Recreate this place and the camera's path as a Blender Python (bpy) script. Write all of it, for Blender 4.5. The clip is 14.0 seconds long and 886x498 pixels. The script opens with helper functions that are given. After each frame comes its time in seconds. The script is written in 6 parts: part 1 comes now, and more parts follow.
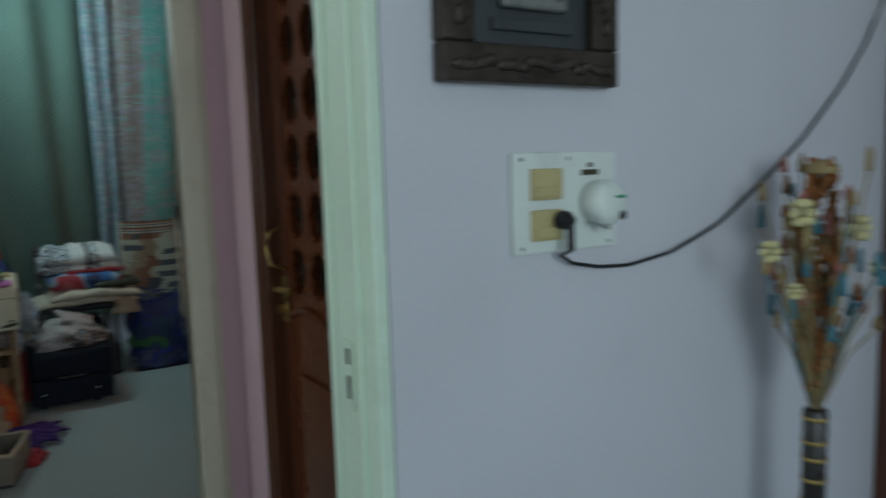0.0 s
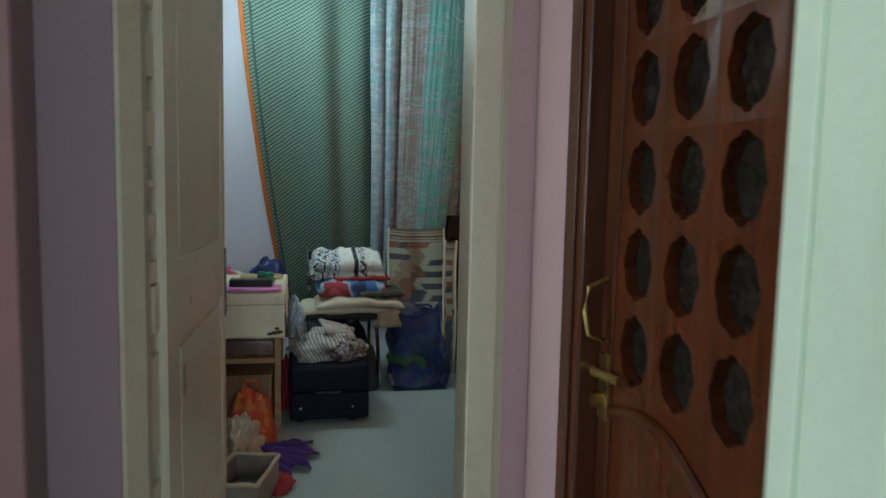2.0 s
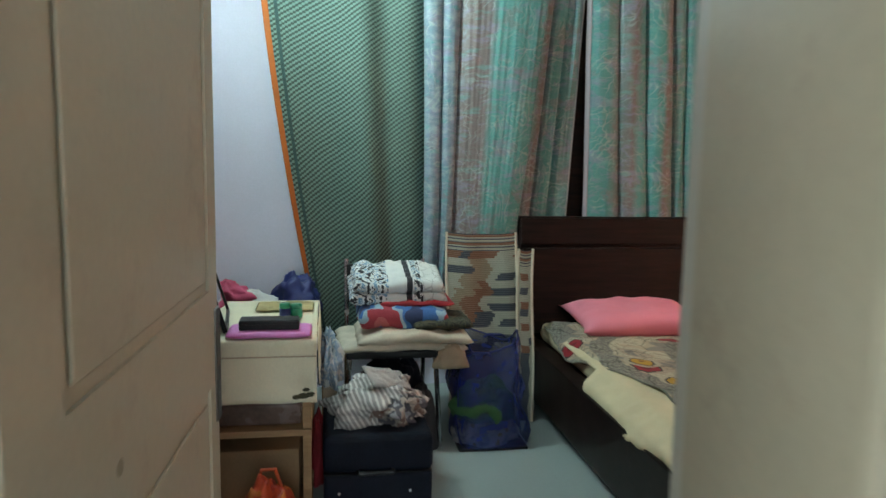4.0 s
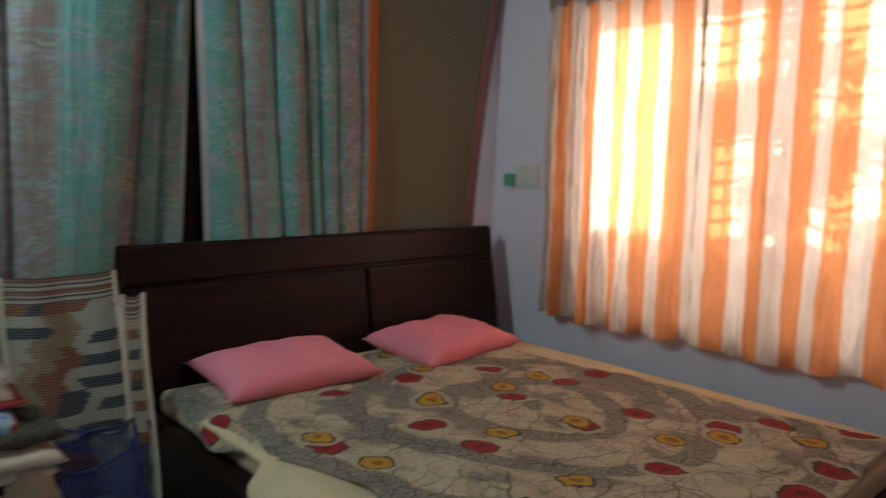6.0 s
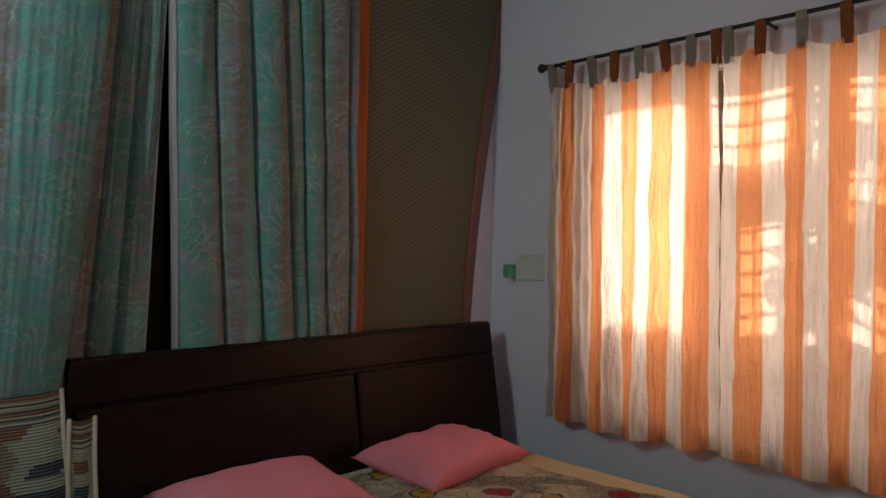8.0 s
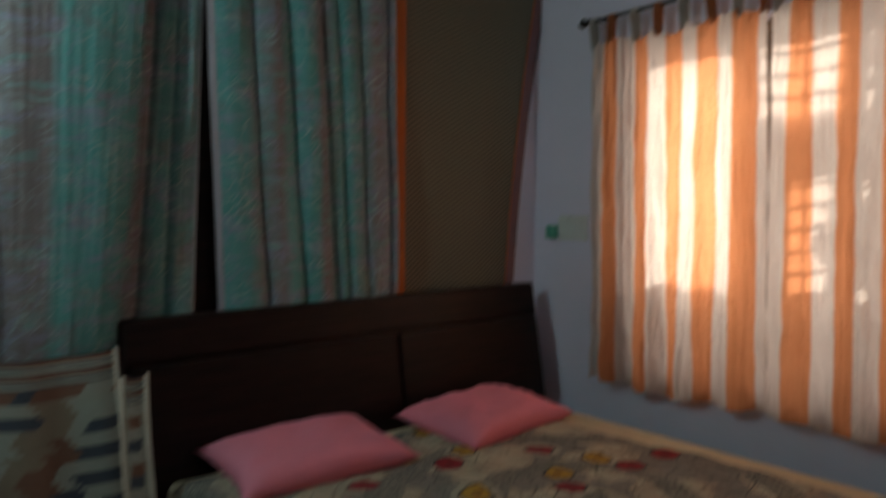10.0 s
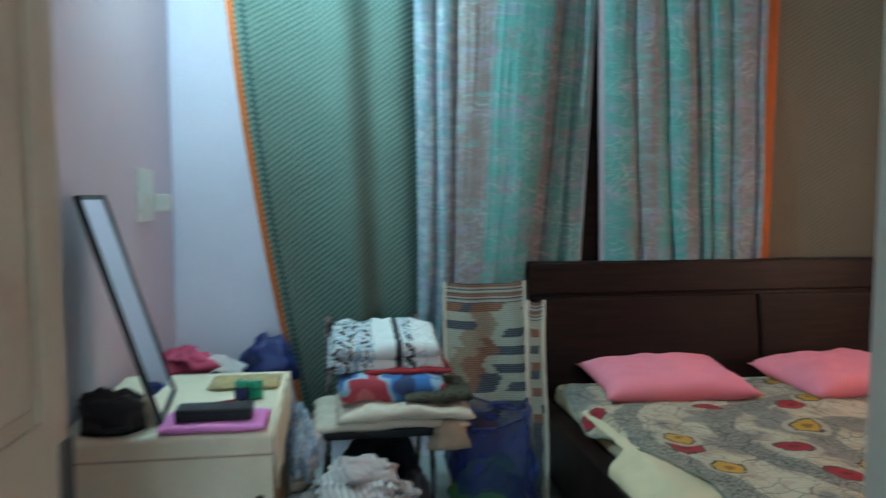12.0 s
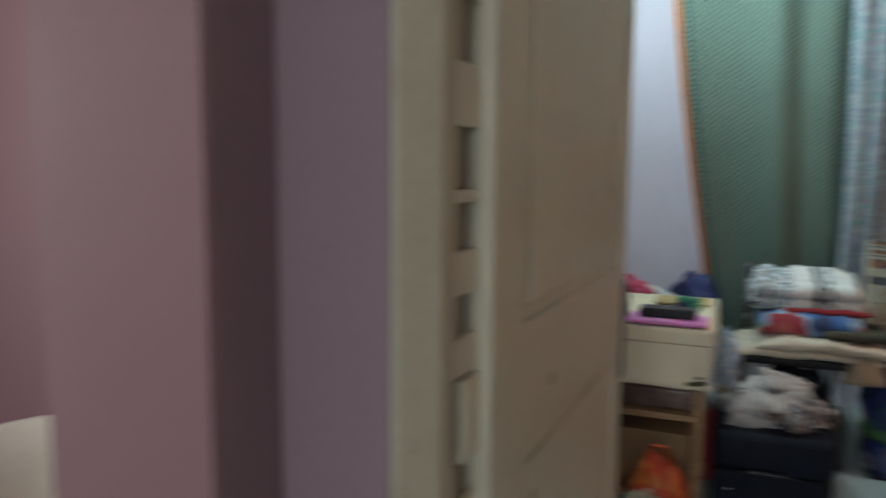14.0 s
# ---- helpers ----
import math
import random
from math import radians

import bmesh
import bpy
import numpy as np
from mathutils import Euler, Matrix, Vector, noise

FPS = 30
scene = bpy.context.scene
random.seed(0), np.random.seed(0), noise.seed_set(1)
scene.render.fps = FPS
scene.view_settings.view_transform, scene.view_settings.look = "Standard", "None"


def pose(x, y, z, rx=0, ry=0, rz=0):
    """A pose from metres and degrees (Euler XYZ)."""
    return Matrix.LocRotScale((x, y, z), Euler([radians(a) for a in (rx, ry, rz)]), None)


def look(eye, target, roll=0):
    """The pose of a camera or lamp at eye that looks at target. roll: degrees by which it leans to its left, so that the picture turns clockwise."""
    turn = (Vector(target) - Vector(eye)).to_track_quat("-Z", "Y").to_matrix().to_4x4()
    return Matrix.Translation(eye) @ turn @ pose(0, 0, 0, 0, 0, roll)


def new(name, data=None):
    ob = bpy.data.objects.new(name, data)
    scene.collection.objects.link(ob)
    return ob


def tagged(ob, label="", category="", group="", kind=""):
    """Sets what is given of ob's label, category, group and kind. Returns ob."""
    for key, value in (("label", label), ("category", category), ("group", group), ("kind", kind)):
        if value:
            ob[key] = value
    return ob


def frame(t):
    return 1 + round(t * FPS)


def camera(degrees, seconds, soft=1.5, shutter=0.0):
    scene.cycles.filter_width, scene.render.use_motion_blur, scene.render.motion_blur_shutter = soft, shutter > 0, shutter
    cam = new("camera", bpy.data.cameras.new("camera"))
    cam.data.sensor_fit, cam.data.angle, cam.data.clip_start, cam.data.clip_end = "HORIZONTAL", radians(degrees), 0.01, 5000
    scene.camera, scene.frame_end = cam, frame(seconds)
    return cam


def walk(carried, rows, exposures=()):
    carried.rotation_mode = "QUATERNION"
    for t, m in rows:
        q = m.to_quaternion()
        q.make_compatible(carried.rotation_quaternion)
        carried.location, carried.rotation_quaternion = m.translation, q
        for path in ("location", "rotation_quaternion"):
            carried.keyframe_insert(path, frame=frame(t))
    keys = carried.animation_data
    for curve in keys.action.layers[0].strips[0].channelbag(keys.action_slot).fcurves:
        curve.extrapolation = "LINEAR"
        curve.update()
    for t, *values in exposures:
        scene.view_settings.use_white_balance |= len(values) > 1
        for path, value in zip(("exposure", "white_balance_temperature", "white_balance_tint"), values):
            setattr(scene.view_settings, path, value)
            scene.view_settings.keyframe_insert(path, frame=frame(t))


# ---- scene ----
cam = camera(63.0, 14.0, shutter=0.8)
PATH = [
    (0, (-1.095, -5.446, 1.17), (-0.06, -3.749, 0.945), -1.8),
    (0.5, (-1.056, -5.335, 1.174), (-0.305, -3.497, 0.937), -1.2),
    (1, (-1.038, -5.177, 1.179), (-0.55, -3.255, 0.922), 0.1),
    (1.5, (-1.037, -5.004, 1.191), (-0.65, -3.054, 0.973), 0.7),
    (2, (-1.01, -4.795, 1.196), (-0.61, -2.845, 1.004), 1.2),
    (2.2, (-0.994, -4.711, 1.205), (-0.636, -2.752, 1.019), 1.2),
    (4.3, (-1.041, -3.603, 1.249), (-0.721, -1.645, 0.995), 1.1),
    (4.5, (-1.047, -3.5, 1.248), (-0.641, -1.558, 0.993), 1.4),
    (5, (-1.022, -3.252, 1.247), (-0.15, -1.472, 0.982), 1.2),
    (5.5, (-0.977, -3.042, 1.275), (0.142, -1.401, 1.041), 1.3),
    (6, (-0.931, -2.874, 1.296), (0.408, -1.407, 1.062), 1.4),
    (6.5, (-0.885, -2.762, 1.311), (0.549, -1.388, 1.079), 1.0),
    (7, (-0.807, -2.649, 1.321), (0.607, -1.249, 1.117), 0.7),
    (7.5, (-0.781, -2.588, 1.329), (0.622, -1.164, 1.249), 0.7),
    (7.7, (-0.772, -2.569, 1.335), (0.621, -1.134, 1.323), 0.6),
    (9.8, (-0.734, -2.558, 1.332), (0.618, -1.084, 1.326), 0.0),
    (10, (-0.725, -2.604, 1.318), (0.553, -1.070, 1.217), -0.2),
    (10.5, (-0.759, -2.690, 1.309), (0.387, -1.063, 1.108), -0.5),
    (11, (-0.841, -2.816, 1.276), (-0.006, -1.006, 1.111), -1.3),
    (11.5, (-0.895, -3.04, 1.281), (-0.314, -1.135, 1.090), -0.7),
    (12, (-0.897, -3.296, 1.266), (-0.602, -1.323, 1.117), -0.0),
    (12.5, (-0.929, -3.474, 1.251), (-0.791, -1.484, 1.104), 1.1),
    (12.8, (-1.0, -3.594, 1.246), (-0.87, -1.606, 1.073), 2.3),
    (13, (-1.02, -3.664, 1.244), (-0.913, -1.677, 1.043), 2.2),
    (13.3, (-1.032, -3.782, 1.228), (-1.054, -1.794, 1.014), 2.0),
    (13.5, (-1.043, -3.851, 1.225), (-1.245, -1.876, 0.989), 2.5),
    (14, (-1.023, -3.981, 1.21), (-1.758, -2.135, 0.977), 0.5),
]
EXPOSURES = [(0.0, -0.2, 6100, 4), (1.0, 0.0, 6200, 4), (2.2, 0.5, 6500, 5), (4.3, 1.05, 6600, 6), (5.0, 0.9, 6600, 7), (6.5, -0.05, 6800, 12), (7.7, -0.3, 6900, 12), (10.0, -0.65, 6300, 7), (11.0, 0.0, 5900, 4), (12.0, 1.0, 5550, 1), (12.6, 1.0, 5700, 2), (13.2, 0.75, 5800, 3), (14.0, 0.75, 6700, 14)]
walk(cam, [(t, look(eye, target, roll)) for t, eye, target, roll in PATH], EXPOSURES)

# ---- world, sun and lamps ----
SUN_EL, SUN_AZ = 24.0, 78.0          # degrees above the horizon; from +y towards +x
world = bpy.data.worlds.new("sky")
scene.world = world
world.use_nodes = True
wn = world.node_tree
sky = wn.nodes.new("ShaderNodeTexSky")
sky.sky_type, sky.sun_disc = "NISHITA", False
sky.sun_elevation, sky.sun_rotation = radians(SUN_EL), radians(SUN_AZ)
wn.links.new(sky.outputs[0], wn.nodes["Background"].inputs[0])
wn.nodes["Background"].inputs[1].default_value = 0.15

sun = new("sun", bpy.data.lights.new("sun", "SUN"))
sun.data.energy, sun.data.angle, sun.data.color = 5.0, radians(0.53), (1.0, 0.89, 0.76)
ea, aa = radians(SUN_EL), radians(SUN_AZ)
sun.matrix_world = look((0, 0, 0), (-math.cos(ea) * math.sin(aa), -math.cos(ea) * math.cos(aa), -math.sin(ea)))


def area(name, eye, target, sx, sy, watts, colour):
    lamp = new(name, bpy.data.lights.new(name, "AREA"))
    lamp.data.shape, lamp.data.size, lamp.data.size_y = "RECTANGLE", sx, sy
    lamp.data.energy, lamp.data.color = watts, colour
    lamp.matrix_world = look(eye, target)
    return lamp


# Two area lamps stand in for an unseen light source on the left.
area("assumed_tube_glow", (-1.555, -0.72, 2.46), (-0.5, -0.4, 1.0), 0.05, 1.1, 14.5, (0.74, 0.99, 1.0))
area("assumed_tube_upglow", (-1.555, -0.72, 2.50), (1.2, -1.1, 2.62), 0.05, 1.1, 12.0, (0.74, 0.99, 1.0))
area("window_skylight", (2.272, -1.31, 1.34), (0.0, -1.31, 1.24), 1.66, 1.50, 11.0, (1.0, 0.86, 0.76))
area("hall_daylight", (-0.9, -7.45, 1.5), (-0.2, -4.4, 1.1), 1.3, 1.2, 30.0, (0.84, 0.96, 1.0))
area("side_daylight", (-3.56, -4.02, 1.55), (-0.6, -4.25, 1.1), 1.2, 1.3, 24.0, (0.93, 1.0, 0.97))


# ---- materials ----
def nodes_of(name):
    m = bpy.data.materials.new(name)
    m.use_nodes = True
    t = m.node_tree
    return m, t, t.nodes["Principled BSDF"]


def nd(t, kind, **values):
    n = t.nodes.new(kind)
    for key, value in values.items():
        n.inputs[key].default_value = value
    return n


def math_node(t, op, a, b=None, c=None):
    n = t.nodes.new("ShaderNodeMath")
    n.operation = op
    for k, v in enumerate((a, b, c)):
        if v is None:
            continue
        if isinstance(v, (int, float)):
            n.inputs[k].default_value = v
        else:
            t.links.new(v, n.inputs[k])
    return n.outputs[0]


def mix_col(t, fac, a, b, mode="MIX"):
    n = t.nodes.new("ShaderNodeMix")
    n.data_type, n.blend_type = "RGBA", mode
    for key, v in ((0, fac), (6, a), (7, b)):
        if isinstance(v, (int, float)):
            n.inputs[key].default_value = v
        elif isinstance(v, tuple):
            n.inputs[key].default_value = (*v, 1)
        else:
            t.links.new(v, n.inputs[key])
    return n.outputs[2]


def noise_tex(t, vec, scale, detail=3.0, rough=0.55):
    n = nd(t, "ShaderNodeTexNoise", Scale=scale, Detail=detail, Roughness=rough)
    t.links.new(vec, n.inputs["Vector"])
    return n.outputs["Fac"]


def ramp(t, fac, stops, constant=False):
    n = t.nodes.new("ShaderNodeValToRGB")
    n.color_ramp.interpolation = "CONSTANT" if constant else "LINEAR"
    els = n.color_ramp.elements
    while len(els) < len(stops):
        els.new(1.0)
    for e, (p, c) in zip(els, stops):
        e.position = p
        e.color = (*c, 1) if len(c) == 3 else c
    t.links.new(fac, n.inputs[0])
    return n.outputs[0]


def bump_to(t, p, height, strength=0.2, dist=0.002):
    b = nd(t, "ShaderNodeBump", Strength=strength, Distance=dist)
    t.links.new(height, b.inputs["Height"])
    t.links.new(b.outputs[0], p.inputs["Normal"])


def plain(name, colour, rough=0.6, var=0.12, scale=3.0, fine=90.0, bump=0.15, metal=0.0, island=0.0, dirt=None):
    """A paint, plastic or cloth with a large and a fine variation."""
    m, t, p = nodes_of(name)
    co = t.nodes.new("ShaderNodeTexCoord").outputs["Object"]
    big, small = noise_tex(t, co, scale), noise_tex(t, co, fine, 2.0)
    dark = tuple(c * (1 - 1.6 * var) for c in colour)
    light = tuple(min(1.0, c * (1 + 0.9 * var)) for c in colour)
    c = ramp(t, big, [(0.32, dark), (0.5, colour), (0.7, light)])
    c = mix_col(t, 0.35, c, ramp(t, small, [(0.3, dark), (0.7, light)]))
    if dirt:
        spot = ramp(t, noise_tex(t, co, scale * 2.3, 6.0, 0.7), [(0.56, (0, 0, 0)), (0.72, (1, 1, 1))])
        c = mix_col(t, spot, c, dirt)
    t.links.new(c, p.inputs["Base Color"])
    r = nd(t, "ShaderNodeMapRange", **{"From Min": 0.3, "From Max": 0.7, "To Min": max(0.03, rough - 0.1), "To Max": min(1.0, rough + 0.1)})
    t.links.new(big, r.inputs["Value"])
    t.links.new(r.outputs[0], p.inputs["Roughness"])
    p.inputs["Metallic"].default_value = metal
    bump_to(t, p, small, bump)
    return m


def wood(name, dark, light, rough=0.35, axis=2, stretch=14.0):
    m, t, p = nodes_of(name)
    co = t.nodes.new("ShaderNodeTexCoord").outputs["Object"]
    mp = t.nodes.new("ShaderNodeMapping")
    mp.inputs["Scale"].default_value = tuple(1.2 if k == axis else stretch for k in range(3))
    t.links.new(co, mp.inputs[0])
    g = noise_tex(t, mp.outputs[0], 3.0, 6.0, 0.65)
    c = ramp(t, g, [(0.3, dark), (0.55, tuple((a + b) / 2 for a, b in zip(dark, light))), (0.72, light)])
    t.links.new(c, p.inputs["Base Color"])
    r = nd(t, "ShaderNodeMapRange", **{"To Min": rough - 0.08, "To Max": rough + 0.15})
    t.links.new(noise_tex(t, co, 5.0), r.inputs["Value"])
    t.links.new(r.outputs[0], p.inputs["Roughness"])
    bump_to(t, p, g, 0.12, 0.001)
    return m


def uv_axes(t):
    s = t.nodes.new("ShaderNodeSeparateXYZ")
    uv = t.nodes.new("ShaderNodeUVMap")
    t.links.new(uv.outputs[0], s.inputs[0])
    return uv.outputs[0], s.outputs[0], s.outputs[1]


def floral_cloth():
    """Teal brocade with vertical pink and lilac bands and pale curls."""
    m, t, p = nodes_of("floral_brocade")
    uv, u, v = uv_axes(t)
    warp = math_node(t, "MULTIPLY", math_node(t, "SUBTRACT", noise_tex(t, uv, 6.0), 0.5), 0.05)
    f = math_node(t, "DIVIDE", math_node(t, "ADD", u, warp), 2.0)
    teal, teal2, pink, lilac, grey = (0.055, 0.30, 0.27), (0.085, 0.36, 0.33), (0.20, 0.15, 0.145), (0.17, 0.25, 0.31), (0.13, 0.26, 0.245)
    base = ramp(t, f, [(0.0, lilac), (0.075, lilac), (0.095, pink), (0.165, pink), (0.185, teal2), (0.30, teal), (0.345, grey), (0.36, pink), (0.375, grey), (0.39, teal), (0.46, grey), (0.50, teal2), (0.555, teal), (0.58, grey), (0.63, pink), (0.65, teal2), (0.71, teal), (0.725, pink), (0.75, grey), (0.78, teal), (0.83, grey), (0.86, pink), (0.89, lilac)])
    mp = t.nodes.new("ShaderNodeMapping")
    mp.inputs["Scale"].default_value = (3.2, 9.0, 1.0)
    t.links.new(uv, mp.inputs[0])
    blot = noise_tex(t, mp.outputs[0], 1.7, 5.0, 0.65)
    base = mix_col(t, ramp(t, blot, [(0.52, (0, 0, 0)), (0.60, (0.5, 0.5, 0.5))]), base, (0.30, 0.29, 0.44))
    base = mix_col(t, ramp(t, noise_tex(t, mp.outputs[0], 2.6, 4.0), [(0.54, (0, 0, 0)), (0.66, (0.5, 0.5, 0.5))]), base, (0.16, 0.45, 0.40))
    br = t.nodes.new("ShaderNodeMapping")
    br.inputs["Scale"].default_value = (7.0, 13.0, 1.0)
    t.links.new(uv, br.inputs[0])
    brush = noise_tex(t, br.outputs[0], 1.6, 4.0, 0.6)
    flower = noise_tex(t, uv, 8.0, 3.0, 0.6)
    base = mix_col(t, ramp(t, flower, [(0.56, (0, 0, 0)), (0.63, (0.4, 0.4, 0.4))]), base, (0.27, 0.17, 0.17))
    left_side = ramp(t, f, [(0.0, (1, 1, 1)), (0.085, (1, 1, 1)), (0.11, (0.08, 0.08, 0.08)), (0.5, (0.12, 0.12, 0.12))])
    base = mix_col(t, mix_col(t, 1.0, left_side, ramp(t, brush, [(0.47, (0, 0, 0)), (0.60, (0.8, 0.8, 0.8))]), "MULTIPLY"), base, (0.33, 0.39, 0.43))
    base = mix_col(t, mix_col(t, 1.0, left_side, ramp(t, brush, [(0.34, (0.8, 0.8, 0.8)), (0.42, (0, 0, 0))]), "MULTIPLY"), base, (0.07, 0.30, 0.30))
    vor = t.nodes.new("ShaderNodeTexVoronoi")
    vor.feature, vor.voronoi_dimensions = "DISTANCE_TO_EDGE", "2D"
    vor.inputs["Scale"].default_value = 17.0
    wv = t.nodes.new("ShaderNodeVectorMath")
    wn_ = t.nodes.new("ShaderNodeTexNoise")
    wn_.inputs["Scale"].default_value = 11.0
    t.links.new(uv, wn_.inputs["Vector"])
    sc = t.nodes.new("ShaderNodeVectorMath")
    sc.operation = "SCALE"
    sc.inputs["Scale"].default_value = 0.12
    t.links.new(wn_.outputs["Color"], sc.inputs[0])
    t.links.new(uv, wv.inputs[0])
    t.links.new(sc.outputs[0], wv.inputs[1])
    t.links.new(wv.outputs[0], vor.inputs["Vector"])
    line = ramp(t, vor.outputs["Distance"], [(0.0, (0.75, 0.75, 0.75)), (0.06, (0, 0, 0))])
    gate = ramp(t, noise_tex(t, uv, 5.0), [(0.42, (0, 0, 0)), (0.6, (0.7, 0.7, 0.7))])
    c = mix_col(t, mix_col(t, 1.0, line, gate, "MULTIPLY"), base, (0.50, 0.55, 0.52))
    for scale, rings, low, tint in ((2.6, 46.0, 0.52, (0.30, 0.30, 0.45)), (3.7, 60.0, 0.50, (0.42, 0.55, 0.52))):
        cell = t.nodes.new("ShaderNodeTexVoronoi")
        cell.voronoi_dimensions = "2D"
        cell.inputs["Scale"].default_value = scale
        t.links.new(wv.outputs[0], cell.inputs["Vector"])
        arc = math_node(t, "SINE", math_node(t, "MULTIPLY", cell.outputs["Distance"], rings))
        where = ramp(t, noise_tex(t, uv, 3.0 + scale, 3.0), [(low, (0, 0, 0)), (low + 0.10, (0.42, 0.42, 0.42))])
        c = mix_col(t, mix_col(t, 1.0, ramp(t, arc, [(0.45, (0, 0, 0)), (0.8, (1, 1, 1))]), where, "MULTIPLY"), c, tint)
    weave = math_node(t, "SINE", math_node(t, "MULTIPLY", v, 900.0))
    c = mix_col(t, 0.12, c, ramp(t, noise_tex(t, uv, 160.0, 2.0), [(0.3, (0.02, 0.06, 0.06)), (0.7, (0.5, 0.6, 0.58))]))
    t.links.new(c, p.inputs["Base Color"])
    p.inputs["Roughness"].default_value = 0.62
    p.inputs["Sheen Weight"].default_value = 0.25
    bump_to(t, p, math_node(t, "ADD", weave, noise_tex(t, uv, 60.0)), 0.15, 0.001)
    return m


def dash_cloth(name="dashed_weave", pa=(0.105, 0.18, 0.15), pb=(0.20, 0.32, 0.27), da=(0.026, 0.046, 0.039), db=(0.055, 0.085, 0.07)):
    """Dark green cloth with rows of slanted pale dashes and a thin lattice border."""
    m, t, p = nodes_of(name)
    uv, u, v = uv_axes(t)
    a = math_node(t, "SUBTRACT", math_node(t, "MULTIPLY", v, 42.0), math_node(t, "MULTIPLY", u, 25.0))
    wob = math_node(t, "MULTIPLY", noise_tex(t, uv, 6.0), 0.8)
    saw = math_node(t, "MULTIPLY", math_node(t, "FRACT", math_node(t, "MULTIPLY", u, 62.0)), 0.32)
    st = math_node(t, "SINE", math_node(t, "MULTIPLY", math_node(t, "ADD", math_node(t, "ADD", a, wob), saw), 6.2832))
    k = math_node(t, "MULTIPLY", math_node(t, "ADD", st, 1.0), 0.5)
    mask = ramp(t, k, [(0.38, (0, 0, 0)), (0.62, (1, 1, 1))])
    tone = noise_tex(t, uv, 2.2, 3.0)
    pale = mix_col(t, tone, pa, pb)
    dark = mix_col(t, tone, da, db)
    c = mix_col(t, mask, dark, pale)
    t.links.new(c, p.inputs["Base Color"])
    p.inputs["Roughness"].default_value = 0.8
    bump_to(t, p, mask, 0.25, 0.001)
    return m


def striped_curtain():
    """Sun-bleached orange and off-white stripes; the cloth lets light through."""
    m = bpy.data.materials.new("striped_curtain_cloth")
    m.use_nodes = True
    t = m.node_tree
    t.nodes.remove(t.nodes["Principled BSDF"])
    uv, u, v = uv_axes(t)
    f = math_node(t, "FRACT", math_node(t, "DIVIDE", u, 0.165))
    wht, orn = (0.72, 0.66, 0.60), (0.70, 0.295, 0.135)
    c = ramp(t, f, [(0.0, wht), (0.46, wht), (0.48, orn), (0.98, orn), (1.0, wht)])
    thin = ramp(t, math_node(t, "SINE", math_node(t, "MULTIPLY", u, 6.2832 / 0.0138)), [(0.86, (0, 0, 0)), (0.97, (0.3, 0.3, 0.3))])
    c = mix_col(t, thin, c, mix_col(t, ramp(t, f, [(0.47, (0, 0, 0)), (0.48, (1, 1, 1))]), (0.80, 0.50, 0.30), (0.86, 0.48, 0.22)))
    c = mix_col(t, 0.2, c, ramp(t, noise_tex(t, uv, 5.0), [(0.3, (0.45, 0.25, 0.15)), (0.7, (0.9, 0.8, 0.7))]), "MULTIPLY")
    d, tr, mx = t.nodes.new("ShaderNodeBsdfDiffuse"), t.nodes.new("ShaderNodeBsdfTranslucent"), t.nodes.new("ShaderNodeMixShader")
    bp = nd(t, "ShaderNodeBump", Strength=0.6, Distance=0.02)
    mp = t.nodes.new("ShaderNodeMapping")
    mp.inputs["Scale"].default_value = (30.0, 4.5, 1.0)
    t.links.new(uv, mp.inputs[0])
    crease = math_node(t, "ABSOLUTE", math_node(t, "SUBTRACT", noise_tex(t, mp.outputs[0], 1.0, 3.0, 0.5), 0.5))
    ridges = math_node(t, "ADD", math_node(t, "ADD", noise_tex(t, uv, 14.0, 4.0, 0.6), math_node(t, "MULTIPLY", crease, 2.2)), math_node(t, "MULTIPLY", noise_tex(t, uv, 300.0), 0.12))
    t.links.new(ridges, bp.inputs["Height"])
    t.links.new(mix_col(t, 1.0, c, (1.25, 1.22, 1.22), "MULTIPLY"), tr.inputs["Color"])
    t.links.new(c, d.inputs["Color"])
    for n in (d, tr):
        t.links.new(bp.outputs[0], n.inputs["Normal"])
    mx.inputs[0].default_value = 0.64
    t.links.new(d.outputs[0], mx.inputs[1])
    t.links.new(tr.outputs[0], mx.inputs[2])
    t.links.new(mx.outputs[0], t.nodes["Material Output"].inputs["Surface"])
    return m


